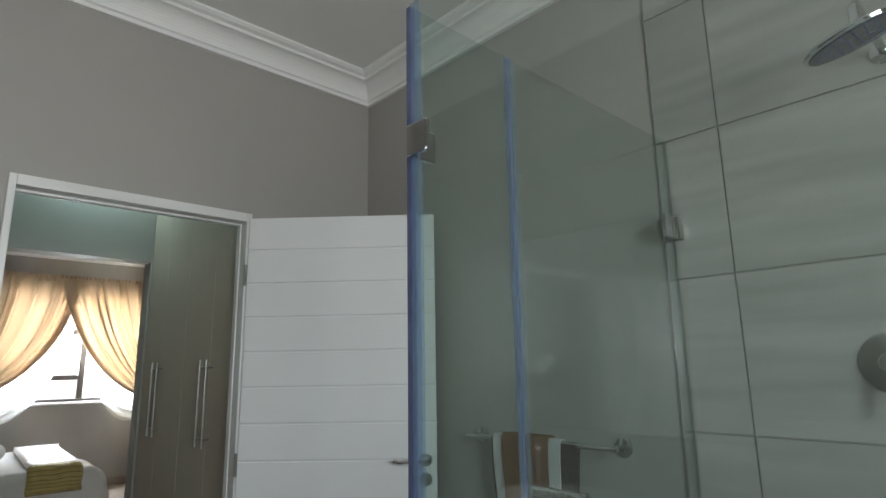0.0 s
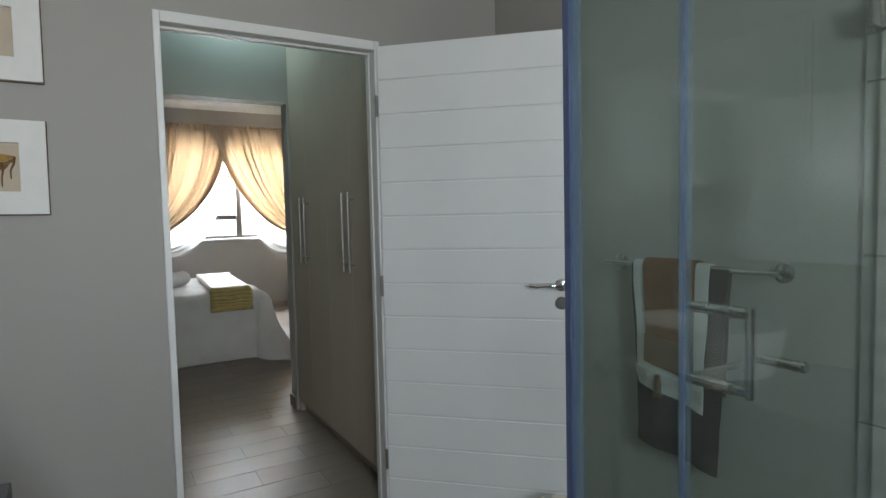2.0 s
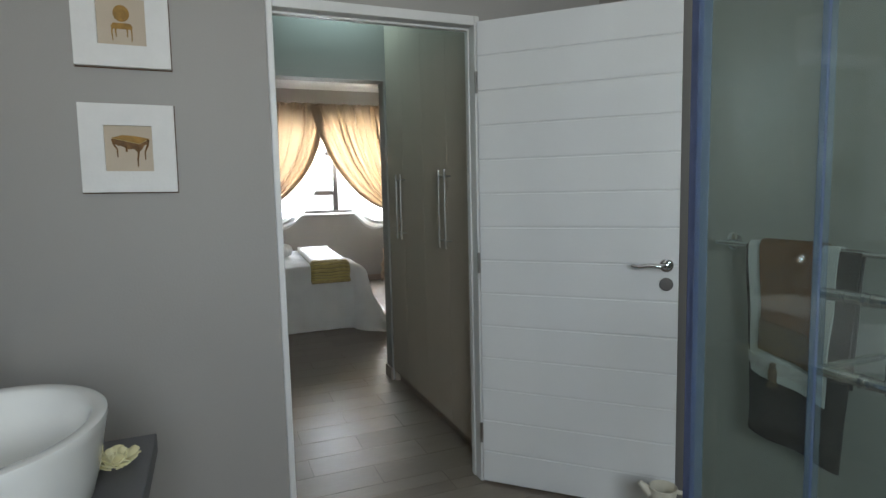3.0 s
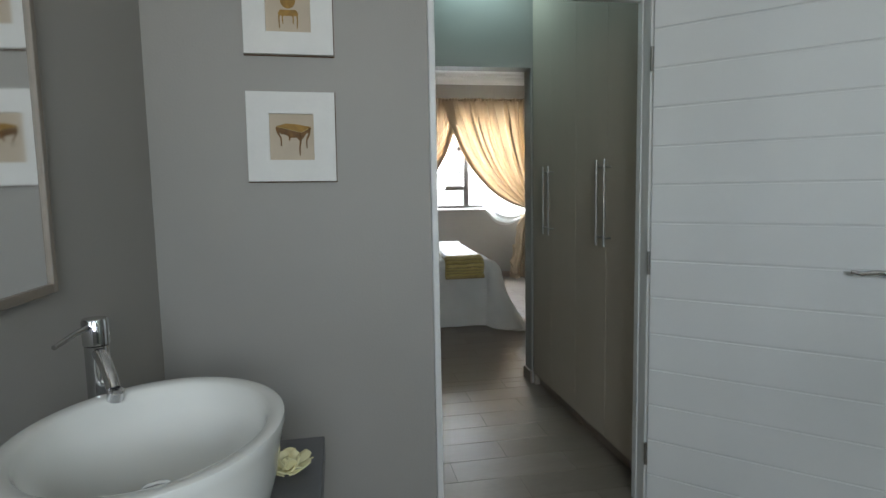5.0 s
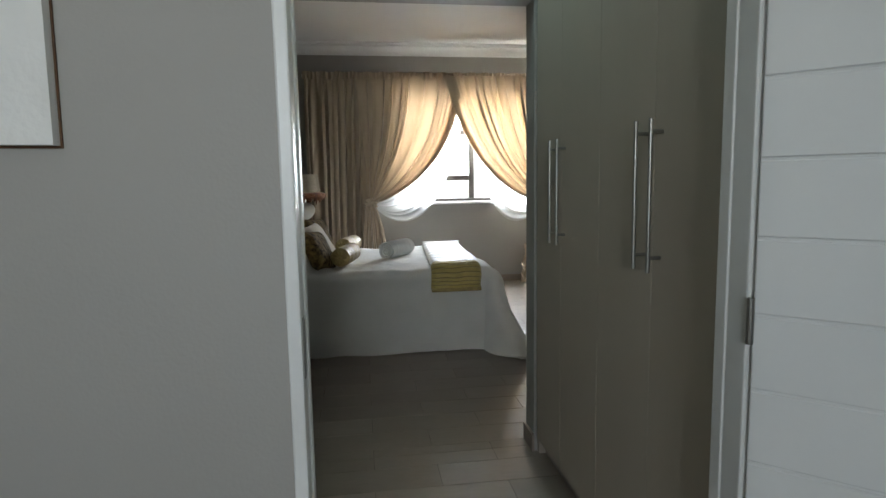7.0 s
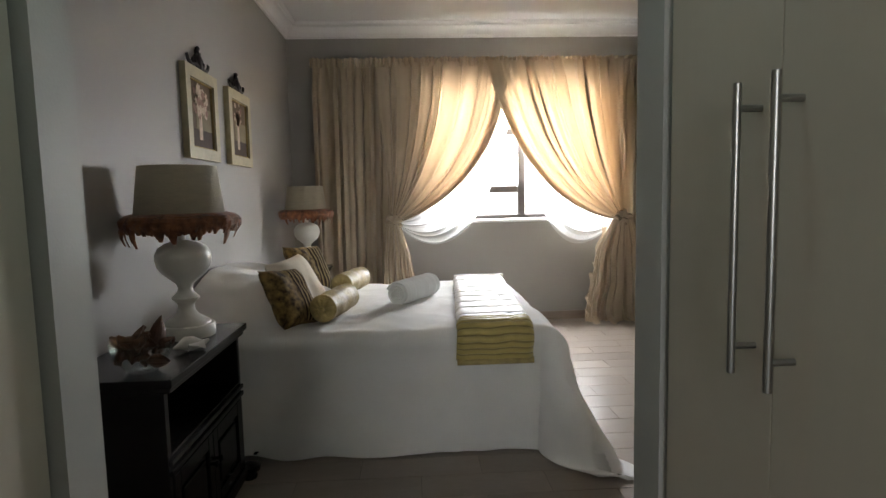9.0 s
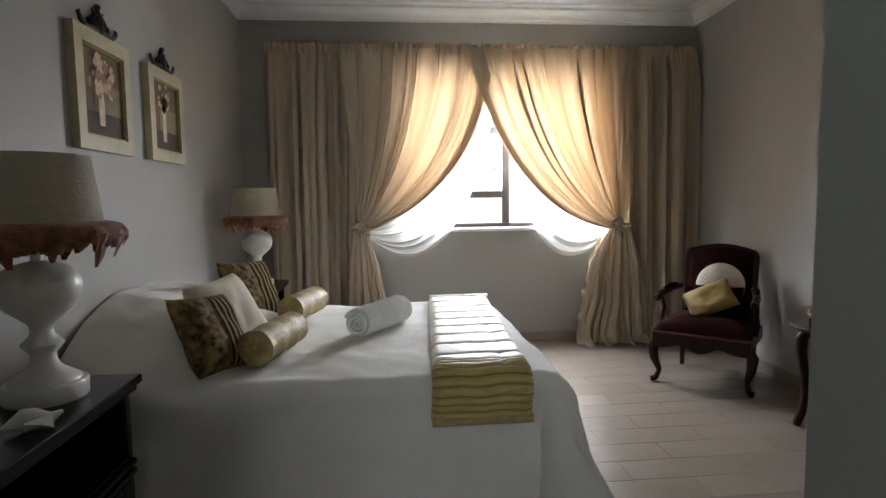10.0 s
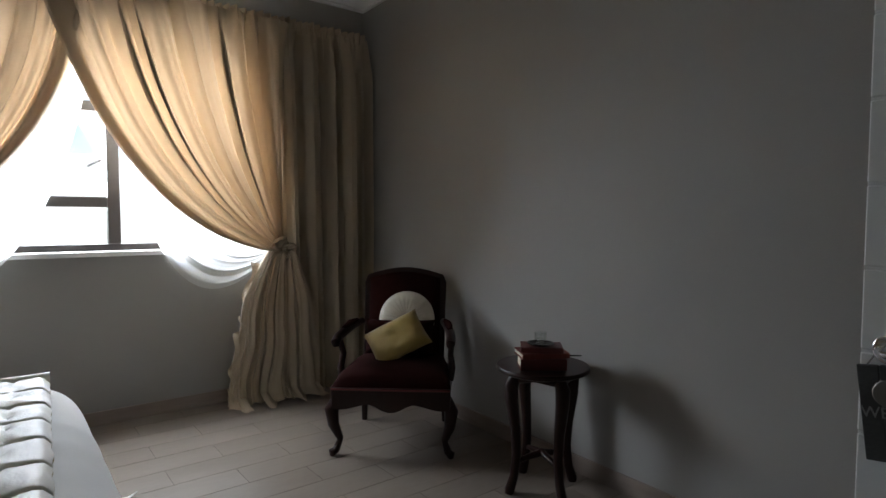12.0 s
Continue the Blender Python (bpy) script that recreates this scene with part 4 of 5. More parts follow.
def bolster(a, b, r, label):
    ob = empty("bolster", look(a, b))
    L = (Vector(b) - Vector(a)).length
    own = bmesh.new()
    n, rows = 40, []
    for i in range(25):
        t = i / 24
        for_r = r * (1 - 0.04 * math.sin(t * 3.14 * 5))
        row = [own.verts.new((for_r * math.cos(2 * math.pi * k / n) * (1 + wobble((k * 0.4, t * 6, r), 0.05, 1)), for_r * math.sin(2 * math.pi * k / n), -L * t)) for k in range(n)]
        rows.append(row)
    for p, q in zip(rows, rows[1:]):
        for k in range(n):
            own.faces.new((p[k], p[(k + 1) % n], q[(k + 1) % n], q[k]))
    part("cover", own, GOLDC, ob, "gold taffeta tube", True)
    for z, s in ((0, 1), (-L, -1)):
        end = bmesh.new()
        rings = []
        for j in range(8):
            rr = r * (1 - j / 7.6)
            rings.append([end.verts.new((rr * math.cos(2 * math.pi * k / n), rr * math.sin(2 * math.pi * k / n), z + s * (0.022 * math.sin(j / 7 * 2.6) + 0.006 * (k % 4 < 2) * math.sin(j / 7 * 3.1)))) for k in range(n)])
        for p, q in zip(rings, rings[1:]):
            for k in range(n):
                end.faces.new((p[k], p[(k + 1) % n], q[(k + 1) % n], q[k]))
        e = part("gathered_end", end, GOLDC, ob, "pleated round end", True)
        part("button", lathe([(0.001, -0.006), (0.012, -0.004), (0.015, 0), (0.012, 0.005), (0.001, 0.007)], 16, pose(0, 0, z + s * 0.016)), GOLDC, e, "", True)
    return tagged(ob, label, "bolster", group="gold bolsters")


bolster((-0.215, 5.99, 0.742), (-0.135, 6.36, 0.742), 0.072, "gold taffeta bolster with gathered ends, on the bed")
bolster((-0.215, 6.77, 0.742), (-0.125, 7.13, 0.742), 0.072, "gold taffeta bolster with gathered ends, on the bed")


def towel_roll(a, b, r):
    """A bath towel rolled up: ribbed outside, a spiral at the ends."""
    ob = empty("rolled_towel", look(a, b))
    L = (Vector(b) - Vector(a)).length
    WT = mat("white_ribbed_terry", (0.88, 0.88, 0.86), 0.95, vary=0.02, scale=8, grain=400, bump=0.12, spec=0.1, sheen=0.3)

    def f(u, v):
        turns = 3.6
        ang = u * turns * 2 * math.pi
        rr = r * (0.22 + 0.78 * u) - 0.004
        rr += 0.006 * math.sin(v * L * 190) * (u > 0.7) + wobble((u * 8, v * 3, 0), 0.003, 2)
        flat = 0.93 if math.sin(ang - 1.0) < 0 else 1.0
        return Vector((rr * math.cos(ang - 1.0), rr * math.sin(ang - 1.0) * flat, -L * v + 0.012 * math.sin(u * 9) * (v - 0.5)))
    part("rolled_cloth", sheet(f, 150, 70, 0.009), WT, ob, "", True)
    return tagged(ob, "white ribbed towel rolled up on the bed", "towel")


towel_roll((0.145, 6.47, 0.719), (0.365, 6.84, 0.719), 0.081)

# ---- nightstands and lamps ----


def nightstand(name, y0, y1, x1, H, label):
    """A dark cabinet with an open niche, two moulded rails and panelled doors; its front faces +x."""
    n = empty(name, pose(0, 0, 0))
    xb = BL + 0.014
    part("top", box(xb, x1, y0, y1, H - 0.028, H, 0.004), DARKW, n)
    part("top_moulding", box(xb, x1 - 0.012, y0 + 0.012, y1 - 0.012, H - 0.05, H - 0.0285, 0.006), DARKW, n)
    xf = x1 - 0.035
    for a, b in ((y0 + 0.02, y0 + 0.05), (y1 - 0.05, y1 - 0.02)):
        part("side_panel", box(xb, xf, a, b, 0.06, H - 0.0505, 0.003), DARKW, n)
    part("back_panel", box(xb, xb + 0.012, y0 + 0.0505, y1 - 0.0505, 0.06, H - 0.0505), DARKW, n)
    zs = H - 0.285
    part("shelf", box(xb + 0.0125, xf, y0 + 0.0505, y1 - 0.0505, zs, zs + 0.022, 0.003), DARKW, n)
    for z in (zs - 0.012, zs - 0.045):
        part("rail_moulding", box(xf + 0.0005, xf + 0.012, y0 + 0.02, y1 - 0.02, z, z + 0.02, 0.005), DARKW, n)
    part("frieze", box(xf - 0.02, xf, y0 + 0.0505, y1 - 0.0505, zs - 0.055, zs - 0.001, 0.002), DARKW, n)
    ym = (y0 + y1) / 2
    for a, b in ((y0 + 0.0505, ym - 0.001), (ym + 0.001, y1 - 0.0505)):
        d = part("door", box(xf - 0.018, xf - 0.006, a, b, 0.075, zs - 0.056), DARKW, n)
        for (c, e, z0, z1) in ((a, a + 0.05, 0.075, zs - 0.056), (b - 0.05, b, 0.075, zs - 0.056), (a + 0.05, b - 0.05, 0.075, 0.13), (a + 0.05, b - 0.05, zs - 0.11, zs - 0.056)):
            part("door_rail", box(xf - 0.0058, xf + 0.004, c + 0.0004, e - 0.0004, z0, z1, 0.003), DARKW, d)
        part("raised_panel", box(xf - 0.0058, xf + 0.001, a + 0.075, b - 0.075, 0.155, zs - 0.135, 0.006), DARKW, d)
        part("knob", lathe([(0.002, 0), (0.006, 0), (0.006, 0.01), (0.012, 0.016), (0.010, 0.024), (0.002, 0.026)], 16, pose(xf + 0.004, (b - 0.025 if a < ym - 0.1 else a + 0.025), 0.28, 0, 90)), DARKW, d, "", True)
    part("plinth", box(xb, xf + 0.02, y0 + 0.005, y1 - 0.005, 0.03, 0.074, 0.01), DARKW, n)
    for y, s in ((y0 + 0.03, -1), (y1 - 0.03, 1)):
        part("scroll_foot", joined(tube([(xf - 0.02, y, 0.045), (xf + 0.01, y + s * 0.03, 0.05), (xf + 0.03, y + s * 0.07, 0.035), (xf + 0.035, y + s * 0.10, 0.042)], [0.03, 0.032, 0.026, 0.012], 12),
             lathe([(0.004, 0), (0.034, 0), (0.038, 0.012), (0.03, 0.03), (0.004, 0.03)], 18, pose(xf + 0.01, y + s * 0.03, 0))), DARKW, n, "", True)
    for y in (y0 + 0.05, y1 - 0.05):
        part("back_foot", box(xb, xb + 0.06, y - 0.03, y + 0.03, 0, 0.03), DARKW, n)
    return tagged(n, label, "nightstand", group="nightstands")


nightstand("nightstand", 4.885, 5.715, -0.522, 0.742, "black-stained wooden nightstand with an open niche")
nightstand("nightstand", 7.70, 8.40, -0.50, 0.69, "black-stained wooden nightstand beyond the bed")

LAMPW = mat("ivory_lacquer", (0.74, 0.72, 0.66), 0.3, vary=0.03, scale=10, grain=80, bump=0.03)
SHADE = cloth("woven_straw_shade", (0.58, 0.52, 0.40), 0.25, scale=14, grain=60, weave=(1, 1, 5), bump=0.5)
FEATH = mat("rust_feathers", (0.33, 0.125, 0.05), 0.75, vary=0.3, scale=24, grain=200, bump=0.1, second=(0.085, 0.03, 0.013), sheen=0.2, con=2.4)


def table_lamp(x, y, z, label):
    """A turned ivory lamp with a drum shade fringed with rust feathers."""
    l = empty("table_lamp", pose(x, y, z))
    part("base", lathe([(0.003, 0), (0.112, 0), (0.116, 0.006), (0.116, 0.047), (0.113, 0.052), (0.106, 0.053), (0.099, 0.054), (0.096, 0.062), (0.07, 0.078), (0.046, 0.095), (0.036, 0.115), (0.034, 0.135), (0.045, 0.148), (0.056, 0.158), (0.058, 0.166), (0.048, 0.176),
                        (0.034, 0.19), (0.030, 0.205), (0.034, 0.222), (0.06, 0.245), (0.09, 0.268), (0.108, 0.295), (0.115, 0.325), (0.114, 0.35), (0.100, 0.378), (0.07, 0.396), (0.035, 0.405), (0.016, 0.41), (0.016, 0.46), (0.003, 0.462)], 56), LAMPW, l, "turned ivory lacquered base", True)
    own = bmesh.new()
    n = 72
    prof = [(0.186, 0.505), (0.158, 0.715), (0.156, 0.715), (0.184, 0.505)]
    rings = [[own.verts.new((r * math.cos(2 * math.pi * i / n), r * math.sin(2 * math.pi * i / n), h)) for i in range(n)] for r, h in prof]
    for a, b in zip(rings, rings[1:] + rings[:1]):
        for i in range(n):
            own.faces.new((a[i], a[(i + 1) % n], b[(i + 1) % n], b[i]))
    s = part("shade", own, SHADE, l, "straw coloured woven drum shade", True)
    bm = bmesh.new()
    for i in range(3):
        a = 2 * math.pi * i / 3
        tube([(0, 0, 0.47), (0.157 * math.cos(a), 0.157 * math.sin(a), 0.70)], 0.002, 5, bm)
    part("shade_spider", bm, STEEL, s)
    part("socket", lathe([(0.002, 0.455), (0.02, 0.455), (0.02, 0.50), (0.002, 0.505)], 16), ALU, l, "", True)
    fe = bmesh.new()
    rnd = random.Random(int(y * 10))
    for i in range(300):
        a = 2 * math.pi * i / 300 + rnd.uniform(-0.02, 0.02)
        ln = rnd.uniform(0.055, 0.09) if rnd.random() > 0.05 else rnd.uniform(0.10, 0.14)
        w, curl, rad = rnd.uniform(0.018, 0.030), rnd.uniform(0.2, 1.0), 0.187
        ca, sa, tw = math.cos(a), math.sin(a), rnd.uniform(-0.5, 0.5)
        rows = []
        for j in range(6):
            t = j / 5
            o = rad + 0.072 * math.sin(t * 1.9) * (0.35 + 0.75 * curl) - 0.03 * t * t
            zz = 0.522 - ln * t + 0.012 * math.sin(t * 3)
            ww = w * math.sin(0.45 + t * 2.4) * 1.0
            side = tw * 0.03 * t
            c = Vector((o * ca - side * sa, o * sa + side * ca, zz))
            c.x = max(c.x, BL + 0.03 - x)
            rows.append((fe.verts.new(c + Vector((-sa, ca, 0)) * ww), fe.verts.new(c + Vector((ca, sa, 0)) * 0.003), fe.verts.new(c - Vector((-sa, ca, 0)) * ww)))
        for p, q in zip(rows, rows[1:]):
            fe.faces.new((p[0], p[1], q[1], q[0]))
            fe.faces.new((p[1], p[2], q[2], q[1]))
    part("feather_fringe", fe, FEATH, s, "rust brown feather fringe")
    return tagged(l, label, "lamp", group="bedside lamps")


near_lamp = table_lamp(-0.702, 5.50, 0.742, "ivory turned table lamp with a feather-fringed straw shade")
near_lamp.scale = (0.95, 0.95, 0.985)
table_lamp(-0.655, 8.04, 0.69, "ivory turned table lamp with a feather-fringed straw shade").scale = (0.94, 0.94, 1.0)

# glass bowl with dried petals, and a shell
bo = tagged(empty("glass_bowl", pose(-0.66, 5.00, 0.742)), "clear glass bowl of brown dried leaves on the nightstand", "bowl")
part("bowl", lathe([(0.003, 0.002), (0.045, 0.002), (0.05, 0.008), (0.085, 0.05), (0.098, 0.10), (0.095, 0.10), (0.080, 0.05), (0.045, 0.012), (0.003, 0.012)], 40), CLEAR, bo, "", True)
DRY = mat("dried_leaf", (0.15, 0.072, 0.038), 0.4, vary=0.3, scale=30, grain=120, bump=0.2)
rnd = random.Random(4)
for i in range(44):
    a, rr = rnd.uniform(0, 6.28), rnd.uniform(0, 0.075)
    s = rnd.uniform(0.025, 0.05)
    m = pose(rr * math.cos(a), rr * math.sin(a), 0.03 + rnd.uniform(0, 0.105) * (1 - rr * 5), rnd.uniform(-60, 60), rnd.uniform(-60, 60), rnd.uniform(0, 360))
    part("dried_leaf", sheet(lambda u, v: Vector(((u - 0.5) * s * math.sin(v * 3.0 + 0.1), (v - 0.5) * s * 1.6, 0.3 * s * (u - 0.5) ** 2 * 4 + 0.2 * s * v * v)), 4, 5, 0.001, m), DRY, bo)
part("tall_leaf", sheet(lambda u, v: Vector(((u - 0.5) * 0.055 * math.sin(v * 2.8 + 0.3), 0.02 * (u - 0.5) ** 2 * 4, v * 0.13)), 6, 8, 0.001, pose(0.03, 0.03, 0.05, -12, 14, 30)), DRY, bo, "upright brown dried leaf")
sl = tagged(empty("seashell", pose(-0.60, 5.24, 0.742, 0, 0, 35)), "small white spiral seashell on the nightstand", "shell")
SHELL = mat("white_shell", (0.74, 0.70, 0.64), 0.35, vary=0.08, scale=30, bump=0.05)
part("spire", tube([(-0.055, 0, 0.018), (-0.035, 0, 0.024), (-0.01, 0, 0.030), (0.015, 0, 0.028), (0.05, 0, 0.022), (0.075, 0, 0.034)], [0.003, 0.012, 0.027, 0.026, 0.014, 0.004], 14), SHELL, sl, "", True)
part("lip", sheet(lambda u, v: Vector((-0.01 + 0.06 * u, -0.02 - 0.035 * v + 0.01 * u, 0.006 + 0.03 * math.sin(v * 2 + u))), 6, 6, 0.003), SHELL, sl, "", True)

# ---- bedroom wall pictures ----
CREAMF = mat("cream_gilt_frame", (0.48, 0.43, 0.27), 0.5, vary=0.12, scale=16, grain=90, bump=0.1)
BROWNC = mat("brown_canvas", (0.155, 0.100, 0.050), 0.75, vary=0.2, scale=9, grain=120, bump=0.1)
TABLEC = mat("dark_canvas", (0.075, 0.044, 0.027), 0.75, vary=0.2, scale=9, grain=120, bump=0.1)
GREENC = mat("olive_canvas", (0.25, 0.20, 0.11), 0.75, vary=0.15, scale=9, grain=120, bump=0.1)
PETALC = mat("pale_pink_paint", (0.62, 0.47, 0.33), 0.7, vary=0.2, scale=30, grain=120, bump=0.2)
ROSEC = mat("dusky_rose_paint", (0.34, 0.19, 0.13), 0.7, vary=0.2, scale=30, grain=120, bump=0.2)
IRON = mat("black_iron", (0.018, 0.014, 0.012), 0.5, 0.3, vary=0.2, scale=20, bump=0.1)


def flower_picture(y0, z0, seed, bloom, label):
    """A cream framed still life of flowers in a vase under an iron crest; faces +x, local x runs along +y."""
    p = empty("flower_picture", pose(BL + 0.001, y0, z0, 0, 0, 90))
    W, H, F = 0.485, 0.495, 0.062
    bm = ring_frame(W, H, F, -0.034, 0, 0.006)
    part("frame", bm, CREAMF, p)
    part("inner_slip", joined(joined(box(F, W - F, -0.022, -0.012, F, F + 0.008), box(F, W - F, -0.022, -0.012, H - F - 0.008, H - F)), joined(box(F, F + 0.008, -0.022, -0.012, F + 0.008, H - F - 0.008), box(W - F - 0.008, W - F, -0.022, -0.012, F + 0.008, H - F - 0.008))), PALES, p)
    part("canvas", box(F, W - F, -0.012, -0.006, F, H - F), BROWNC, p, "brown still life background")
    part("painted_wall", box(F + 0.11, W - F - 0.008, -0.0128, -0.0121, F + 0.10, F + 0.23), GREENC, p, "olive painted ground")
    part("painted_table", box(F + 0.008, W - F - 0.008, -0.0136, -0.0129, F + 0.008, F + 0.105), TABLEC, p, "dark painted table")
    m = Matrix.Translation((W / 2 - 0.01, -0.0138, F + 0.05))
    part("painted_vase", prism([(-0.022, 0), (0.022, 0), (0.026, 0.06), (0.02, 0.13), (0.026, 0.165), (-0.026, 0.165), (-0.02, 0.13), (-0.026, 0.06)], -0.0006, m), PETALC, p, "pale painted vase")
    for i in range(7 if bloom < 24 else 3):
        e = (i - (3 if bloom < 24 else 1)) / 3
        part("painted_stem", tube([(W / 2 - 0.010 + 0.010 * e, -0.0142, F + 0.205), (W / 2 - 0.008 + 0.035 * e, -0.0142, F + 0.245), (W / 2 - 0.005 + 0.075 * e, -0.0142, F + 0.30 - 0.03 * abs(e))], 0.0042, 6, flat=0.2), TABLEC, p, "dark painted stem")
    rr = random.Random(seed)
    for i in range(bloom):
        a, d = rr.uniform(0, 6.28), rr.uniform(0, 1) ** 0.6
        cx, cz, s = W / 2 - 0.005 + d * (0.100 if bloom < 24 else 0.118) * math.cos(a), F + 0.262 + d * 0.085 * math.sin(a) + (0.02 if bloom < 24 else 0), rr.uniform(0.013, 0.028) * (0.62 if bloom < 24 else 1.0)
        pts = [(s * (1 + 0.25 * math.sin(5 * t + i)) * math.cos(t), s * (1 + 0.25 * math.sin(5 * t + i)) * math.sin(t)) for t in np.linspace(0, 6.283, 13)[:-1]]
        part("painted_bloom", prism(pts, -0.0006, Matrix.Translation((cx, -0.0146 - 0.0002 * i, cz))), PETALC if rr.random() < 0.6 else ROSEC, p)
    cm = bmesh.new()
    zc = H
    for s in (-1, 1):
        tube([(W / 2, -0.015, zc + 0.010), (W / 2 + s * 0.05, -0.015, zc + 0.022), (W / 2 + s * 0.10, -0.015, zc + 0.010), (W / 2 + s * 0.145, -0.015, zc + 0.030), (W / 2 + s * 0.165, -0.015, zc + 0.055), (W / 2 + s * 0.15, -0.015, zc + 0.062)], [0.016, 0.014, 0.012, 0.010, 0.008, 0.004], 8, cm)
        tube([(W / 2 + s * 0.02, -0.015, zc + 0.02), (W / 2 + s * 0.055, -0.015, zc + 0.06), (W / 2 + s * 0.02, -0.015, zc + 0.085), (W / 2 + s * 0.045, -0.015, zc + 0.10)], [0.013, 0.011, 0.010, 0.004], 8, cm)
        tube([(W / 2 + s * 0.07, -0.015, zc + 0.015), (W / 2 + s * 0.085, -0.015, zc + 0.05), (W / 2 + s * 0.07, -0.015, zc + 0.06)], [0.010, 0.008, 0.004], 8, cm)
    tube([(W / 2, -0.015, zc + 0.005), (W / 2, -0.015, zc + 0.06), (W / 2, -0.015, zc + 0.115)], [0.02, 0.022, 0.006], 10, cm)
    lathe([(0.002, -0.014), (0.012, -0.008), (0.014, 0), (0.012, 0.008), (0.002, 0.014)], 12, pose(W / 2, -0.015, zc + 0.118), cm)
    part("crest", cm, IRON, p, "dark scrolled iron crest", True)
    return tagged(p, label, "picture", group="flower pictures")


flower_picture(6.172, 1.531, 3, 44, "cream framed flower painting with a dark iron crest")
flower_picture(6.872, 1.533, 8, 20, "cream framed painting of fewer flowers, dark iron crest")

# ---- curtains ----
CURT = cloth("sand_curtain_cloth", (0.55, 0.46, 0.34), 0.082, (0.93, 0.62, 0.36), 3.0, 260, (1, 1, 0.2))
SHEER = cloth("white_sheer_cloth", (0.82, 0.83, 0.80), 0.62, (0.9, 0.9, 0.88), 6.0, 400, (1, 1, 1), 0.34)
ZT, YC = 2.58, YW - 0.14


def bez(p, t):
    if len(p) == 3:
        w = ((1 - t) ** 2, 2 * t * (1 - t), t * t)
    else:
        w = ((1 - t) ** 3, 3 * t * (1 - t) ** 2, 3 * t * t * (1 - t), t ** 3)
    return sum(a * b[0] for a, b in zip(w, p)), sum(a * b[1] for a, b in zip(w, p))


def fold(u, n, seed):
    """Uneven pleats: broad rounded ridges towards the room, sharp creases behind; depth -1 to 1."""
    p = phase(u, n, seed)
    return (1 - 2 * abs(math.sin(math.pi * p)) ** 0.75) * (0.75 + 0.25 * math.sin(p * 2.3 + seed)) + 0.16 * math.sin(2 * math.pi * 2.7 * p + seed)


def wave_fold(u, n, seed):
    """Deep soft folds of freely hanging cloth, -1 to 1."""
    return 0.75 * math.sin(2 * math.pi * n * (u + 0.05 * math.sin(u * 15 + seed) + 0.02 * math.sin(u * 41 + seed)) + seed) + 0.35 * math.sin(2 * math.pi * n * 1.9 * u + seed * 2.3)


def phase(u, n, seed):
    return n * (u + 0.030 * math.sin(u * 14 + seed) + 0.012 * math.sin(u * 37 + seed * 2)) + seed


def tuck(u, n, seed):
    """Sideways shift that laps the cloth over itself at each crease, in widths of a pleat."""
    p = phase(u, n, seed)
    return -math.sin(2 * math.pi * p) / (2 * math.pi) * (1.35 + 0.85 * math.sin(p * 1.7 + seed))


def straight(x0, x1, b0, b1, n, seed, y):
    def f(u, v):
        z = ZT - (ZT - 0.012) * v
        x = x0 + (x1 - x0) * u + ((b0 + (b1 - b0) * u) - (x0 + (x1 - x0) * u)) * v
        k = min(1, v * 9)
        d = 0.064 * wave_fold(u, n, seed) * (0.35 + 0.65 * k) + wobble((x, z, seed), 0.02, 2) * v
        return Vector((x + 0.032 * wave_fold(u, n, seed + 1.5) * k, y + d, z))
    return sheet(f, 170, 40)


def swept(xo, xi, inner, knot, n, seed, y, hem=None):
    """The inner part of a curtain, drawn aside in a curve to the tie; with hem only that strip, a second layer behind."""
    def f(u, v):
        if hem:
            u = hem[0] + (hem[1] - hem[0]) * u
        xt = xo + (xi - xo) * u
        mid = ((xt + knot[0]) / 2, (ZT + knot[1]) / 2)
        w = u ** 1.7
        c = (mid[0] + (inner[0] - mid[0]) * w, mid[1] + (inner[1] - mid[1]) * w)
        end = (knot[0] + 0.035 * (u - 0.5) * (1 if xi > xo else -1), knot[1] - 0.05 * (u - 0.5))
        x, z = bez(((xt, ZT), c, end), v)
        sq = math.sin(min(1, v * 1.02) * math.pi * 0.5)
        d = 0.060 * fold(u, n, seed) * (0.4 + 0.6 * min(1, v * 8)) * (1 - 0.55 * v ** 3) + wobble((x, z, seed), 0.018, 2.5)
        z += 0.010 * fold(u, n, seed + 1) * math.sin(v * 3.1)
        return Vector((x + tuck(u, n, seed) * abs(xi - xo) / n * (0.5 + 0.5 * min(1, v * 5)) * (1 - 0.9 * v), y + d - 0.055 * sq * v + (0.012 if hem else 0), z))
    return sheet(f, 24 if hem else 340, 60)


def tail(k, xb0, xb1, n, seed, y, out, belly):
    """The gathered cloth below the tie, spreading and breaking on the floor."""
    def f(u, v):
        z = k[1] - 0.02 - (k[1] - 0.02) * v
        s = min(1, v / 0.28) ** 0.8
        w = 0.27 + belly * s + (0.73 - belly) * v
        cx = k[0] + ((xb0 + xb1) / 2 - k[0]) * (0.35 * s + 0.65 * v)
        x = cx + (xb1 - xb0) * (u - 0.5) * w
        d = 0.080 * fold(u, n, seed) * (0.55 + 0.45 * v)
        pool = max(0, v - 0.93) / 0.07
        yy = y - 0.075 * (1 - v) + d - out * 1.3 * pool * (0.6 + 0.5 * math.sin(u * 23 + seed))
        return Vector((x + tuck(u, n, seed) * (xb1 - xb0) / n * w + wobble((u * 4, v * 3, seed), 0.04, 1.4) * v, yy, max(0.006 + 0.022 * pool * abs(math.sin(u * 31)), z)))
    return sheet(f, 130, 56)


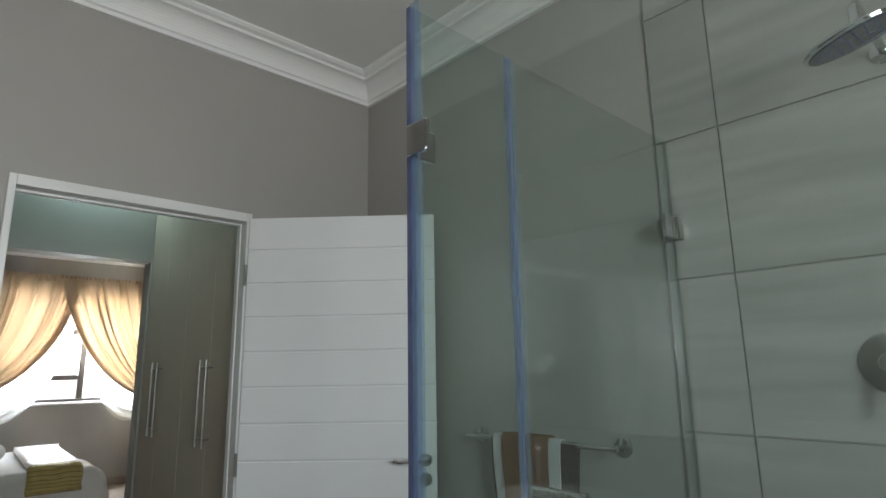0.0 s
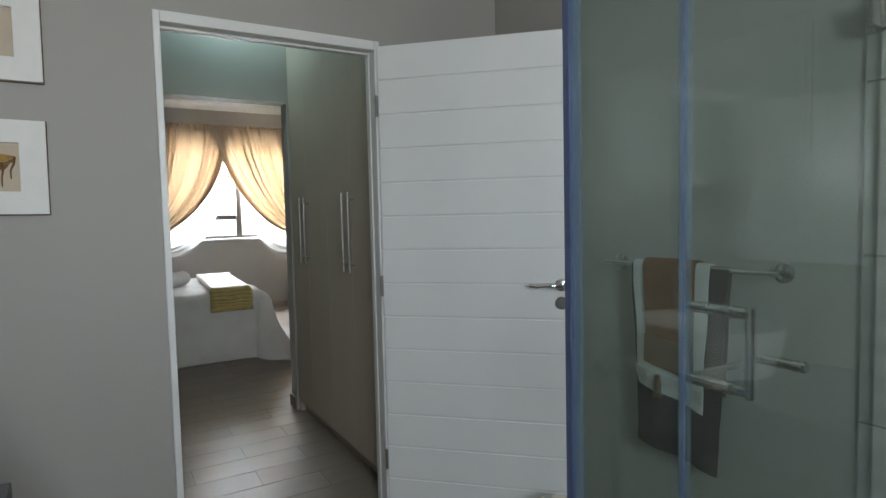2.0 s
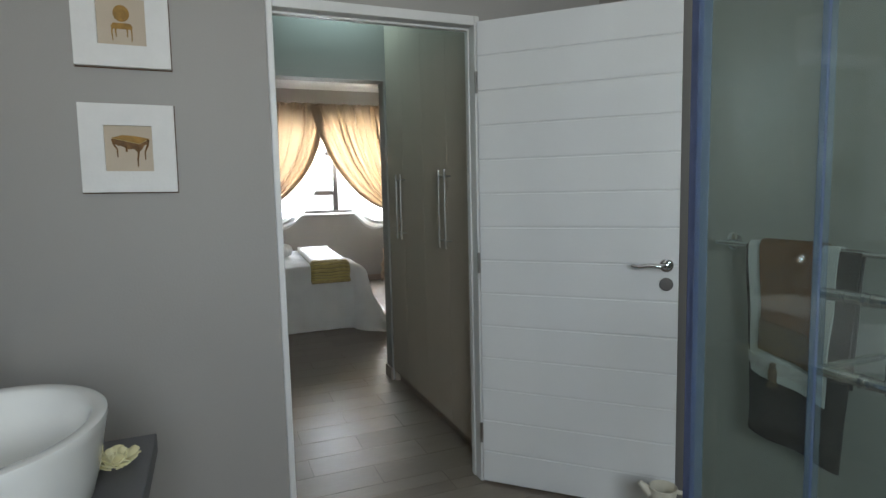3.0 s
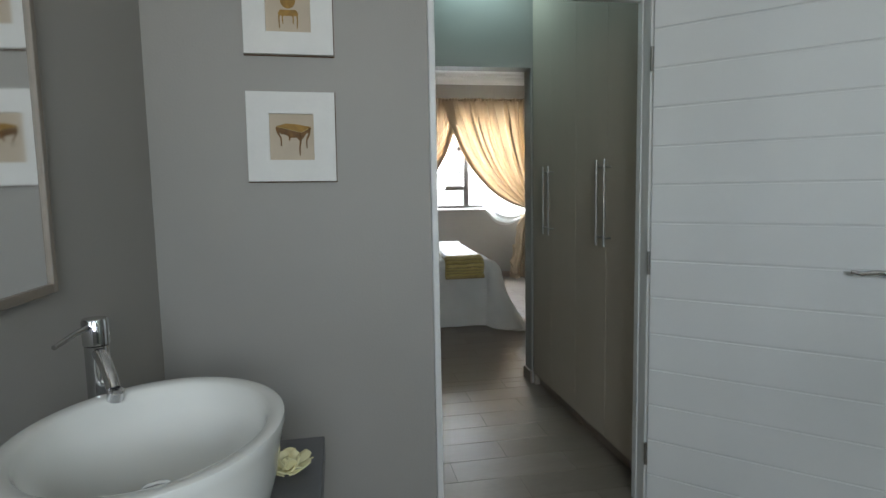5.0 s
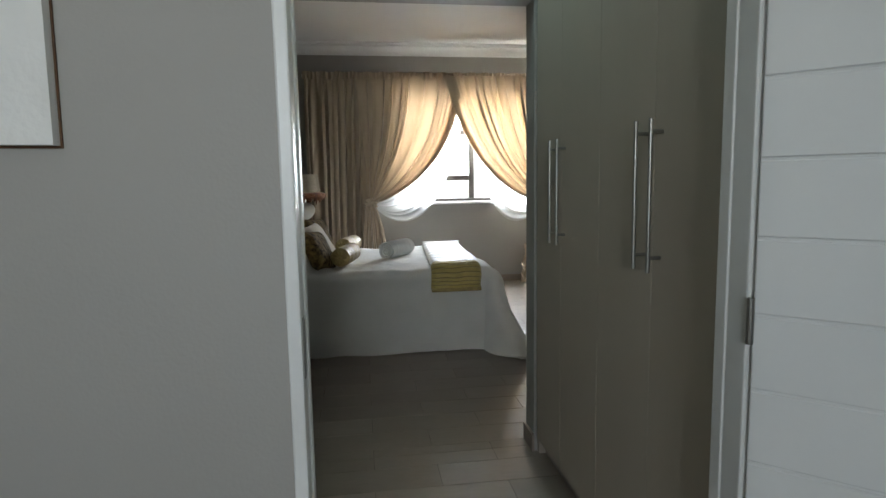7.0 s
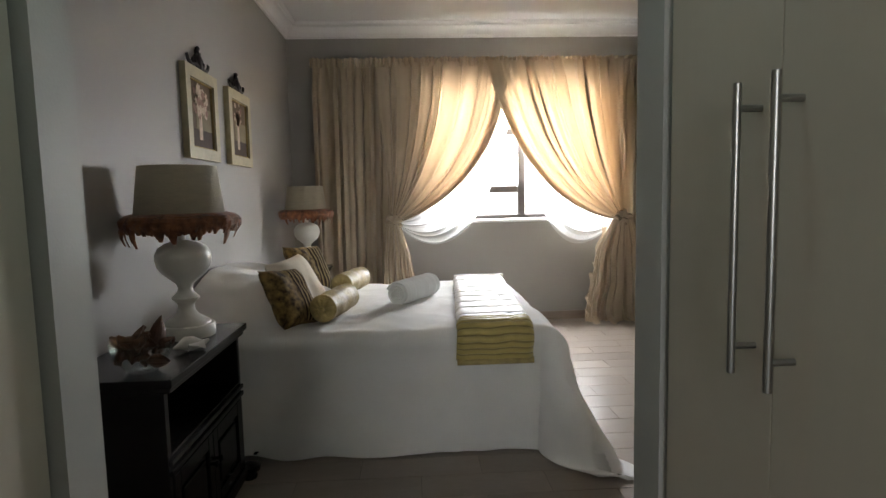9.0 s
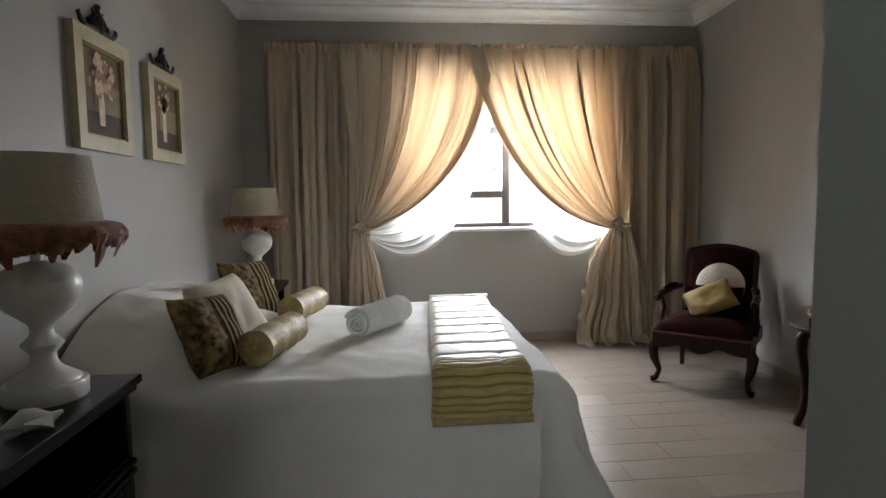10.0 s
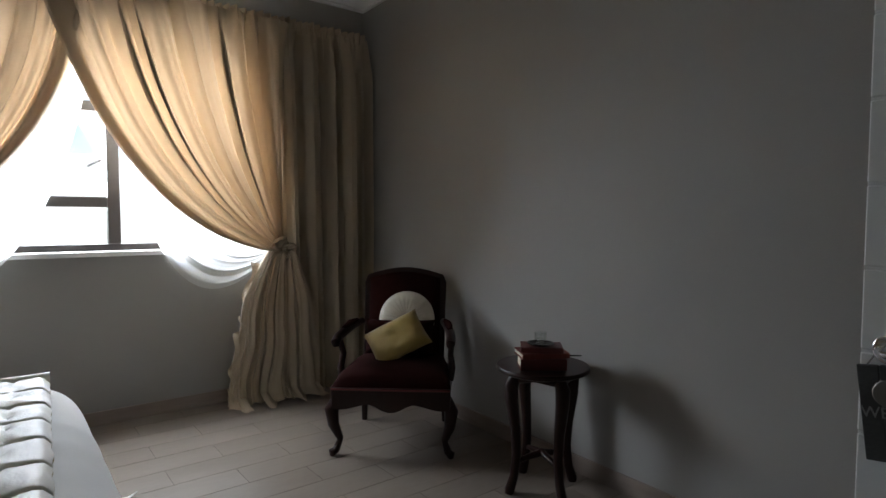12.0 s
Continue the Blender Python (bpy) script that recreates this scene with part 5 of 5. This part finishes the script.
def frill(k, xb, seed, y, s):
    """A ruffled edge on the inner side of the tail."""
    def f(u, v):
        z = (k[1] - 0.12) * (1 - v) + 0.02
        x = k[0] + (xb - k[0]) * min(1, 0.12 + v * 0.95) ** 0.42
        a = math.sin(v * 36 + 1.6 * math.sin(v * 13 + seed))
        return Vector((x + s * 0.050 * u * (0.9 + 0.16 * a + 0.22 * math.sin(v * 11 + seed)), y - 0.045 + 0.04 * u * math.cos(v * 36 + 1.6 * math.sin(v * 13 + seed)) + 0.01 * a, z + 0.012 * u * a))
    return sheet(f, 8, 150)


def tie_knot(k, y, parent):
    """A tie of wound cloth with loose loops; each loop is a piece."""
    bm = bmesh.new()
    for t in np.linspace(-0.05, 0.05, 4):
        tube([(k[0] + 0.06 * math.cos(a), y + 0.015 - 0.05 * math.sin(a), k[1] + t * 0.4 + 0.01 * math.sin(2 * a)) for a in np.linspace(0, 6.283, 17)], 0.014, 8, bm)
    tie = part("tie", bm, CURT, parent, "wound cloth tie", True)
    rr = random.Random(int(k[0] * 10))
    for i in range(10):
        a = i * 0.63 + rr.uniform(-0.2, 0.2)
        rad = 0.075 + rr.uniform(-0.015, 0.02)
        pts = []
        for j in range(9):
            t = j / 8 * math.pi
            pts.append((k[0] + rad * math.sin(t) * math.cos(a) * 0.9 + 0.012 * math.cos(t) * math.sin(a), y - 0.035 - 0.030 * math.sin(t) - 0.01 * math.cos(t + i), k[1] + rad * math.sin(t) * math.sin(a) + 0.012 * math.cos(t) * math.cos(a)))
        part("loop", tube(pts, [0.006 + 0.013 * math.sin(j / 8 * math.pi) for j in range(9)], 8), CURT, tie, "", True)


KL, KR = (0.066, 1.06), (2.31, 1.05)
for nm, knot, st, sw, tl, fr, lab in (
        ("left", KL, (-0.66, 0.12, -0.66, 0.06, 7, 1.3, YC + 0.022), (-0.08, 1.25, (1.09, 1.35), KL, 10, 0.7, YC + 0.005), (-0.10, 0.33, 7, 2.0, YC - 0.035, 0.05, 0.14), None, "sand coloured curtain tied back beside the bed"),
        ("right", KR, (2.25, 3.035, 2.32, 3.035, 8, 4.1, YC - 0.005), (2.42, 0.976, (1.38, 1.13), KR, 10, 2.9, YC - 0.045), (1.93, 2.62, 9, 5.0, YC - 0.03, 0.11, 0.26), (1.99, 1.0, YC - 0.03, -1), "sand coloured curtain tied back behind the armchair")):
    c = empty("curtain", pose(0, 0, 0))
    part("hanging_folds", straight(*st), CURT, c, "", True)
    part("swept_folds", swept(*sw), CURT, c, "", True)
    part("leading_hem", swept(*sw, hem=(0.925, 0.997)), CURT, c, "doubled hem along the drawn edge", True)
    part("tail", tail(knot, *tl), CURT, c, "", True)
    xe = st[1] if nm == "right" else st[0]
    # Unseen cloth strip, added to block window light leaking past the curtain's side.
    part("leak_strip", sheet(lambda u, v: Vector((xe + (0.012 if nm == "right" else -0.012) + 0.006 * math.sin(v * 9), YC + 0.03 + (YW - 0.006 - YC - 0.03) * u, ZT - (ZT - 0.015) * v)), 4, 24), CURT, c, "added side strip that stops light between curtain and wall", True)
    tie_knot(knot, YC - 0.06, c)
    if fr:
        part("frill", frill(knot, *fr), CURT, c, "ruffled cream edge", True)
    tagged(c, lab, "curtain", group="curtains")
hd2 = tagged(empty("curtain_heading", pose(0, 0, 0)), "gathered curtain heading on a rail", "curtain")
part("ruffle", sheet(lambda u, v: Vector((-0.685 + 3.715 * u, YC - 0.012 + 0.024 * math.sin(u * 480 + 2 * math.sin(u * 37)) * (0.6 + 0.4 * v), ZT - 0.045 + 0.085 * v + 0.006 * math.sin(u * 130))), 900, 4), CURT, hd2, "", True)
part("rail", box(-0.70, 3.04, YC + 0.05, YC + 0.075, ZT - 0.01, ZT + 0.02, 0.004), CORNICE, hd2)
for x in (-0.6, 0.6, 1.9, 2.95):
    part("bracket", box(x - 0.015, x + 0.015, YC + 0.0755, YW - 0.001, ZT - 0.005, ZT + 0.015, 0.002), STEEL, hd2)

for knot, top0, edge, hold, lab in ((KL, -0.05, ((1.30, ZT), (1.22, 1.34), (0.68, 0.34), KL), (1.14, 1.32), "white sheer under-curtain looped to the tie"), (KR, 2.4, ((1.32, ZT), (1.40, 1.34), (1.67, 0.28), KR), (1.29, 1.42), "white sheer under-curtain looped to the tie")):
    def veil(u, v):
        x0 = top0 + (edge[0][0] - top0) * u
        a = bez(((x0, ZT), ((x0 + knot[0]) / 2 * 0.5 + hold[0] * 0.5, 1.6), knot), v)
        b = bez(edge, v)
        w = u ** 1.4
        x, z = a[0] + (b[0] - a[0]) * w, a[1] + (b[1] - a[1]) * w
        return Vector((x, YC + 0.095 + 0.012 * fold(u, 9, knot[0]) * (1 - v ** 6) - 0.12 * v ** 3, z))
    sv = part("sheer_curtain", sheet(veil, 90, 60), SHEER, None, "", True)
    tagged(sv, lab, "curtain", group="sheer curtains")

# ---- armchair ----
RED1 = mat("dark_red_leather", (0.13, 0.022, 0.018), 0.45, vary=0.15, scale=14, grain=120, bump=0.1)
ch = tagged(empty("armchair", pose(2.57, 7.60, 0, 0, 0, -41.4)), "dark carved wooden armchair in oxblood velvet", "armchair")


def cabriole(x, y, h, s, f):
    """A curved leg with a scroll foot; s, f: the way knee and toe turn."""
    return tube([(x, y, h), (x + s * 0.030, y + f * 0.030, h - 0.06), (x + s * 0.022, y + f * 0.022, h * 0.55), (x - s * 0.006, y - f * 0.006, h * 0.28), (x - s * 0.004, y - f * 0.004, 0.07), (x + s * 0.012, y + f * 0.014, 0.028), (x + s * 0.028, y + f * 0.030, 0.024), (x + s * 0.026, y + f * 0.028, 0.006)],
                [0.030, 0.038, 0.030, 0.019, 0.016, 0.021, 0.024, 0.016], 12)


for x in (-1, 1):
    part("leg", cabriole(x * 0.285, -0.25, 0.31, x, -1), MAHOG, ch, "carved cabriole front leg", True)
    part("leg", tube([(x * 0.24, 0.25, 0.31), (x * 0.245, 0.262, 0.16), (x * 0.25, 0.285, 0.0)], [0.026, 0.021, 0.017], 10), MAHOG, ch, "splayed back leg", True)
wave = [(-0.31 + 0.62 * i / 40, 0.300 - 0.030 * math.cos(6.283 * i / 40) ** 2 - 0.022 * abs(math.sin(6.283 * 1.5 * i / 40))) for i in range(41)]
part("front_rail", prism([(-0.31, 0.375), (0.31, 0.375)] + wave[::-1], 0.035, pose(0, -0.315, 0), 0.003), MAHOG, ch, "carved and scalloped front rail")
part("front_beading", tube([(-0.31, -0.317, 0.368), (0, -0.321, 0.368), (0.31, -0.317, 0.368)], 0.005, 8), RED1, ch, "braid along the seat edge", True)
for x in (-1, 1):
    part("side_rail", box(x * 0.285 - 0.018, x * 0.285 + 0.018, -0.28, 0.26, 0.285, 0.372, 0.006), MAHOG, ch)
part("back_rail", box(-0.25, 0.25, 0.235, 0.265, 0.285, 0.372, 0.006), MAHOG, ch)
seat = sheet(lambda u, v: Vector(((2 * u - 1) * (0.312 - 0.045 * v), -0.305 + 0.545 * v, 0.374 + 0.085 * max(0, (1 - (2 * u - 1) ** 6) * (1 - (2 * v - 1) ** 6)) ** 0.5 + 0.02 * (1 - (2 * u - 1) ** 2) * (1 - (2 * v - 1) ** 2))), 30, 30, 0.02)
part("seat", seat, VELVET, ch, "padded oxblood velvet seat", True)
tilt = pose(0, 0.245, 0.37, -12)
arch = [(-0.245, 0.0), (0.245, 0.0), (0.255, 0.50), (0.235, 0.545)] + [(0.235 - 0.47 * t, 0.545 + 0.045 * math.sin(t * math.pi)) for t in np.linspace(0.08, 0.92, 13)] + [(-0.235, 0.545), (-0.255, 0.50)]
part("back_frame", prism(arch, 0.045, tilt, 0.006), MAHOG, ch, "arched mahogany back frame")
part("backrest", sheet(lambda u, v: Vector(((2 * u - 1) * 0.218, -0.004 - 0.045 * max(0, (1 - (2 * u - 1) ** 4) * (1 - (2 * v - 1) ** 4)) ** 0.5, 0.05 + (0.47 + 0.04 * math.sin(u * math.pi)) * v)), 24, 24, 0.012, tilt), VELVET, ch, "padded oxblood velvet back", True)
for x in (-1, 1):
    a = part("armrest", tube([(x * 0.245, 0.20, 0.635), (x * 0.275, 0.08, 0.632), (x * 0.300, -0.06, 0.615), (x * 0.308, -0.17, 0.605), (x * 0.306, -0.215, 0.592), (x * 0.302, -0.215, 0.570)], [0.020, 0.024, 0.026, 0.025, 0.026, 0.016], 12), MAHOG, ch, "carved arm with a scroll end", True)
    part("arm_support", tube([(x * 0.296, -0.10, 0.365), (x * 0.310, -0.085, 0.43), (x * 0.300, -0.06, 0.50), (x * 0.306, -0.10, 0.56), (x * 0.305, -0.14, 0.60)], [0.024, 0.020, 0.017, 0.018, 0.020], 10), MAHOG, a, "", True)
    part("arm_pad", tube([(x * 0.262, 0.13, 0.652), (x * 0.282, 0.04, 0.650), (x * 0.300, -0.06, 0.636)], [0.014, 0.022, 0.014], 10), VELVET, a, "", True)
cm = pose(2.57, 7.60, 0, 0, 0, -41.4)
FAN = mat("pale_gathered_silk", (0.68, 0.63, 0.52), 0.6, vary=0.06, scale=14, grain=200, bump=0.15)
fan = tagged(empty("round_cushion", cm @ pose(0.03, 0.165, 0.655, -14)), "round pale cushion with radial pleats on the armchair", "cushion")


def pleated(s):
    def g(u, v):
        a = u * 2 * math.pi
        r = 0.165 * v
        return Vector((r * math.cos(a), s * (0.048 * (1 - v ** 4) ** 0.5 - 0.016 * math.exp(-(v * 6) ** 2) + 0.0022 * math.sin(a * 26) * math.sin(v * 3)), r * math.sin(a)))
    return sheet(g, 156, 14)


part("cover", joined(pleated(-1), pleated(1)), FAN, fan, "", True)
part("button", lathe([(0.001, -0.006), (0.014, -0.003), (0.014, 0.003), (0.001, 0.007)], 16, pose(0, -0.035, 0, 90)), FAN, fan, "", True)
MUST = mat("mustard_silk", (0.34, 0.23, 0.05), 0.5, vary=0.12, scale=12, grain=200, bump=0.15, sheen=0.4)
cushion("lumbar_cushion", (cm @ pose(0.0, 0.085, 0.565)).translation, cm.to_3x3() @ Vector((0, -0.93, 0.30)), 0.40, 0.20, 0.09, VELVET, "dark velvet lumbar cushion in the armchair", 0)
c2 = cm @ pose(0.0, -0.03, 0.578)
d2 = cm.to_3x3() @ Vector((-0.08, -0.80, 0.55))
cushion("scatter_cushion", c2.translation, d2, 0.33, 0.235, 0.09, MUST, "mustard yellow silk cushion leaning in the armchair", 32)

# ---- round table, books and glass ----
tb2 = tagged(empty("side_table", pose(2.757, 6.681, 0, 0, 0, 6)), "round dark mahogany side table with curved legs", "table")
part("tabletop", lathe([(0.003, 0.552), (0.195, 0.552), (0.212, 0.560), (0.215, 0.570), (0.210, 0.579), (0.003, 0.580)], 56), MAHOG, tb2, "", True)
for k in range(4):
    a = math.radians(68 + 90 * k)
    ca, sa = math.cos(a), math.sin(a)
    part("leg", tube([(r * ca, r * sa, z) for r, z in ((0.135, 0.552), (0.163, 0.50), (0.162, 0.43), (0.142, 0.30), (0.135, 0.18), (0.147, 0.08), (0.168, 0.02), (0.172, 0.0))], [0.026, 0.033, 0.030, 0.024, 0.021, 0.021, 0.024, 0.020], 10), MAHOG, tb2, "carved curved leg", True)
    b = a + math.radians(90)
    part("apron", tube([(0.140 * ca, 0.140 * sa, 0.525), (0.10 * (ca + math.cos(b)), 0.10 * (sa + math.sin(b)), 0.541), (0.140 * math.cos(b), 0.140 * math.sin(b), 0.525)], [0.020, 0.009, 0.020], 8), MAHOG, tb2, "", True)
    part("stretcher", tube([(0.134 * ca, 0.134 * sa, 0.145), (0.07 * ca, 0.07 * sa, 0.155), (0, 0, 0.165)], [0.012, 0.014, 0.018], 8), MAHOG, tb2, "", True)
PAGE = mat("aged_paper", (0.58, 0.50, 0.38), 0.85, vary=0.1, scale=20, grain=300, bump=0.2, stretch=(1, 1, 30))
RED2 = mat("brick_red_cloth", (0.20, 0.04, 0.03), 0.6, vary=0.15, scale=14, grain=200, bump=0.15)
z = 0.580
for i, (w, d, h, rz, mt, lab) in enumerate(((0.205, 0.145, 0.052, 142, RED1, "thick dark red book at the bottom of a pile"), (0.215, 0.15, 0.024, 150, RED2, "brick red book in a pile"), (0.185, 0.13, 0.024, 136, RED1, "dark red book on top of a pile"))):
    bk = tagged(empty("book", pose(2.717, 6.656, z, 0, 0, rz)), lab, "book", group="pile of books")
    part("pages", box(-w / 2 + 0.006, w / 2 - 0.006, -d / 2 + 0.006, d / 2 - 0.002, 0.003, h - 0.003), PAGE, bk, "aged page block")
    part("cover", box(-w / 2, w / 2, -d / 2, d / 2, 0, 0.0028, 0.001, box(-w / 2, w / 2, -d / 2, d / 2, h - 0.0028, h, 0.001, box(-w / 2, w / 2, d / 2 - 0.0018, d / 2 + 0.002, 0.0028, h - 0.0028))), mt, bk)
    z += h + 0.0005
bk = tagged(empty("pencil", pose(2.765, 6.585, 0.6345, 0, 0, -38)), "dark pencil lying between the books", "pencil")
part("shaft", tube([(-0.03, 0, 0.0028), (0.095, 0, 0.0028)], 0.0028, 8), DARKW, bk)
dl = tagged(empty("saucer", pose(2.712, 6.656, z)), "small dark saucer on the books", "saucer")
part("dish", lathe([(0.003, 0), (0.045, 0), (0.062, 0.008), (0.060, 0.010), (0.044, 0.003), (0.003, 0.003)], 32), DARKW, dl, "", True)
cg = tagged(empty("votive_glass", pose(2.712, 6.656, z + 0.0035)), "small clear votive glass on the saucer", "glass")
part("cup", lathe([(0.003, 0), (0.026, 0), (0.028, 0.055), (0.025, 0.055), (0.023, 0.010), (0.003, 0.010)], 28), CLEAR, cg, "", True)

# ---- sign on the bedroom door handle ----
SLATE = mat("slate_board", (0.05, 0.05, 0.047), 0.8, vary=0.15, scale=15, grain=120, bump=0.2)
CHALK = mat("chalk_white", (0.24, 0.24, 0.23), 0.9, vary=0.1, scale=40, bump=0.0)
sn = tagged(empty("door_sign", pose(1.955, 5.155, 0.842, 0, -7, -90)), "dark slate welcome sign hanging on the door handle", "sign")
for i in range(4):
    part("slat", box(-0.066 + 0.033 * i + 0.0006, -0.033 + 0.033 * i - 0.0006, 0.0, 0.008, 0, 0.165, 0.0015, seg=1), SLATE, sn)
part("batten", box(-0.060, 0.060, 0.0085, 0.014, 0.03, 0.05), SLATE, sn)
part("string", tube([(-0.05, 0.004, 0.165), (0.0, 0.006, 0.235), (0.05, 0.004, 0.165)], 0.0015, 6), CHALK, sn)
word = bpy.data.curves.new("lettering", "FONT")
word.body, word.size, word.extrude, word.align_x = "WELCOME", 0.027, 0.0006, "CENTER"
tmp = new("lettering", word)
bpy.context.view_layer.update()
me = bpy.data.meshes.new_from_object(tmp.evaluated_get(bpy.context.evaluated_depsgraph_get()))
bpy.data.objects.remove(tmp)
bm = bmesh.new()
bm.from_mesh(me)
bm.transform(pose(0, -0.0008, 0.075, 90))
part("lettering", bm, CHALK, sn, "pale lettering reading WELCOME")

# ---- pieces: floor planks and shower tiles ----


def plank_floor():
    """Half-bonded planks, 0.575 by 0.1915, cut at the walls; each one is a piece of the floor."""
    L, W, J = 0.575, 0.1915, 0.0022
    cache = {}
    for (x0, x1, y0, y1) in ((X0 - 0.06, X1 + 0.06, YB - 0.06, YD + 0.05), (-0.57, 0.83, YD + 0.05, YH0 + 0.06), (BL - 0.06, BR + 0.06, YH0 + 0.06, YW + 0.06)):
        k0, k1 = math.floor((y0 - 4.116) / W), math.ceil((y1 - 4.116) / W)
        for k in range(k0, k1):
            ya, yb = max(y0, 4.116 + k * W), min(y1, 4.116 + (k + 1) * W)
            off = 0.262 if k % 2 else -0.026
            i0, i1 = math.floor((x0 - off) / L), math.ceil((x1 - off) / L)
            for i in range(i0, i1):
                xa, xb = max(x0, off + i * L), min(x1, off + (i + 1) * L)
                w, h = round(xb - xa - J, 3), round(yb - ya - J, 3)
                if w < 0.01 or h < 0.01:
                    continue
                if (w, h) not in cache:
                    bm = box(-w / 2, w / 2, -h / 2, h / 2, -0.0018, 0, 0.0005, seg=1)
                    me = bpy.data.meshes.new("floor_plank")
                    bm.to_mesh(me)
                    bm.free()
                    me.materials.append(PLANK)
                    cache[w, h] = me
                ob = new("floor_plank", cache[w, h])
                ob.parent = floor
                ob.location = ((xa + xb) / 2, (ya + yb) / 2, random.uniform(-0.0002, 0.0))


plank_floor()


def shower_tiles():
    """Large wall tiles, 0.4435 high, stacked on the shower walls; grout bed behind."""
    S, J = 0.4435, 0.004
    bed = tagged(part("shower_tiling", joined(box(X1 - 0.006, X1 - 0.001, YB + 0.013, 1.015, 0, ZC - 0.137), box(XG + 0.02, X1 - 0.0125, YB + 0.001, YB + 0.006, 0, ZC - 0.137)), SGROUT), "grey stone-look wall tiling of the shower", "wall tiling", kind="structure")
    zs = [0] + [0.311 + S * k for k in range(6)] + [ZC - 0.137]
    cuts = [1.015, 0.818, -0.069, YB + 0.013]
    for z0, z1 in zip(zs, zs[1:]):
        for yb, ya in zip(cuts, cuts[1:]):
            part("wall_tile", box(X1 - 0.0062, X1 - 0.0125, ya + J / 2, yb - J / 2, z0 + J / 2, z1 - J / 2, 0.0012, seg=1), STILE, bed)
        for xa, xb in ((XG + 0.02, 0.44), (0.44, X1 - 0.0125)):
            part("wall_tile", box(xa + J / 2, xb - J / 2, YB + 0.006, YB + 0.012, z0 + J / 2, z1 - J / 2, 0.0012, seg=1), STILE, bed)


shower_tiles()
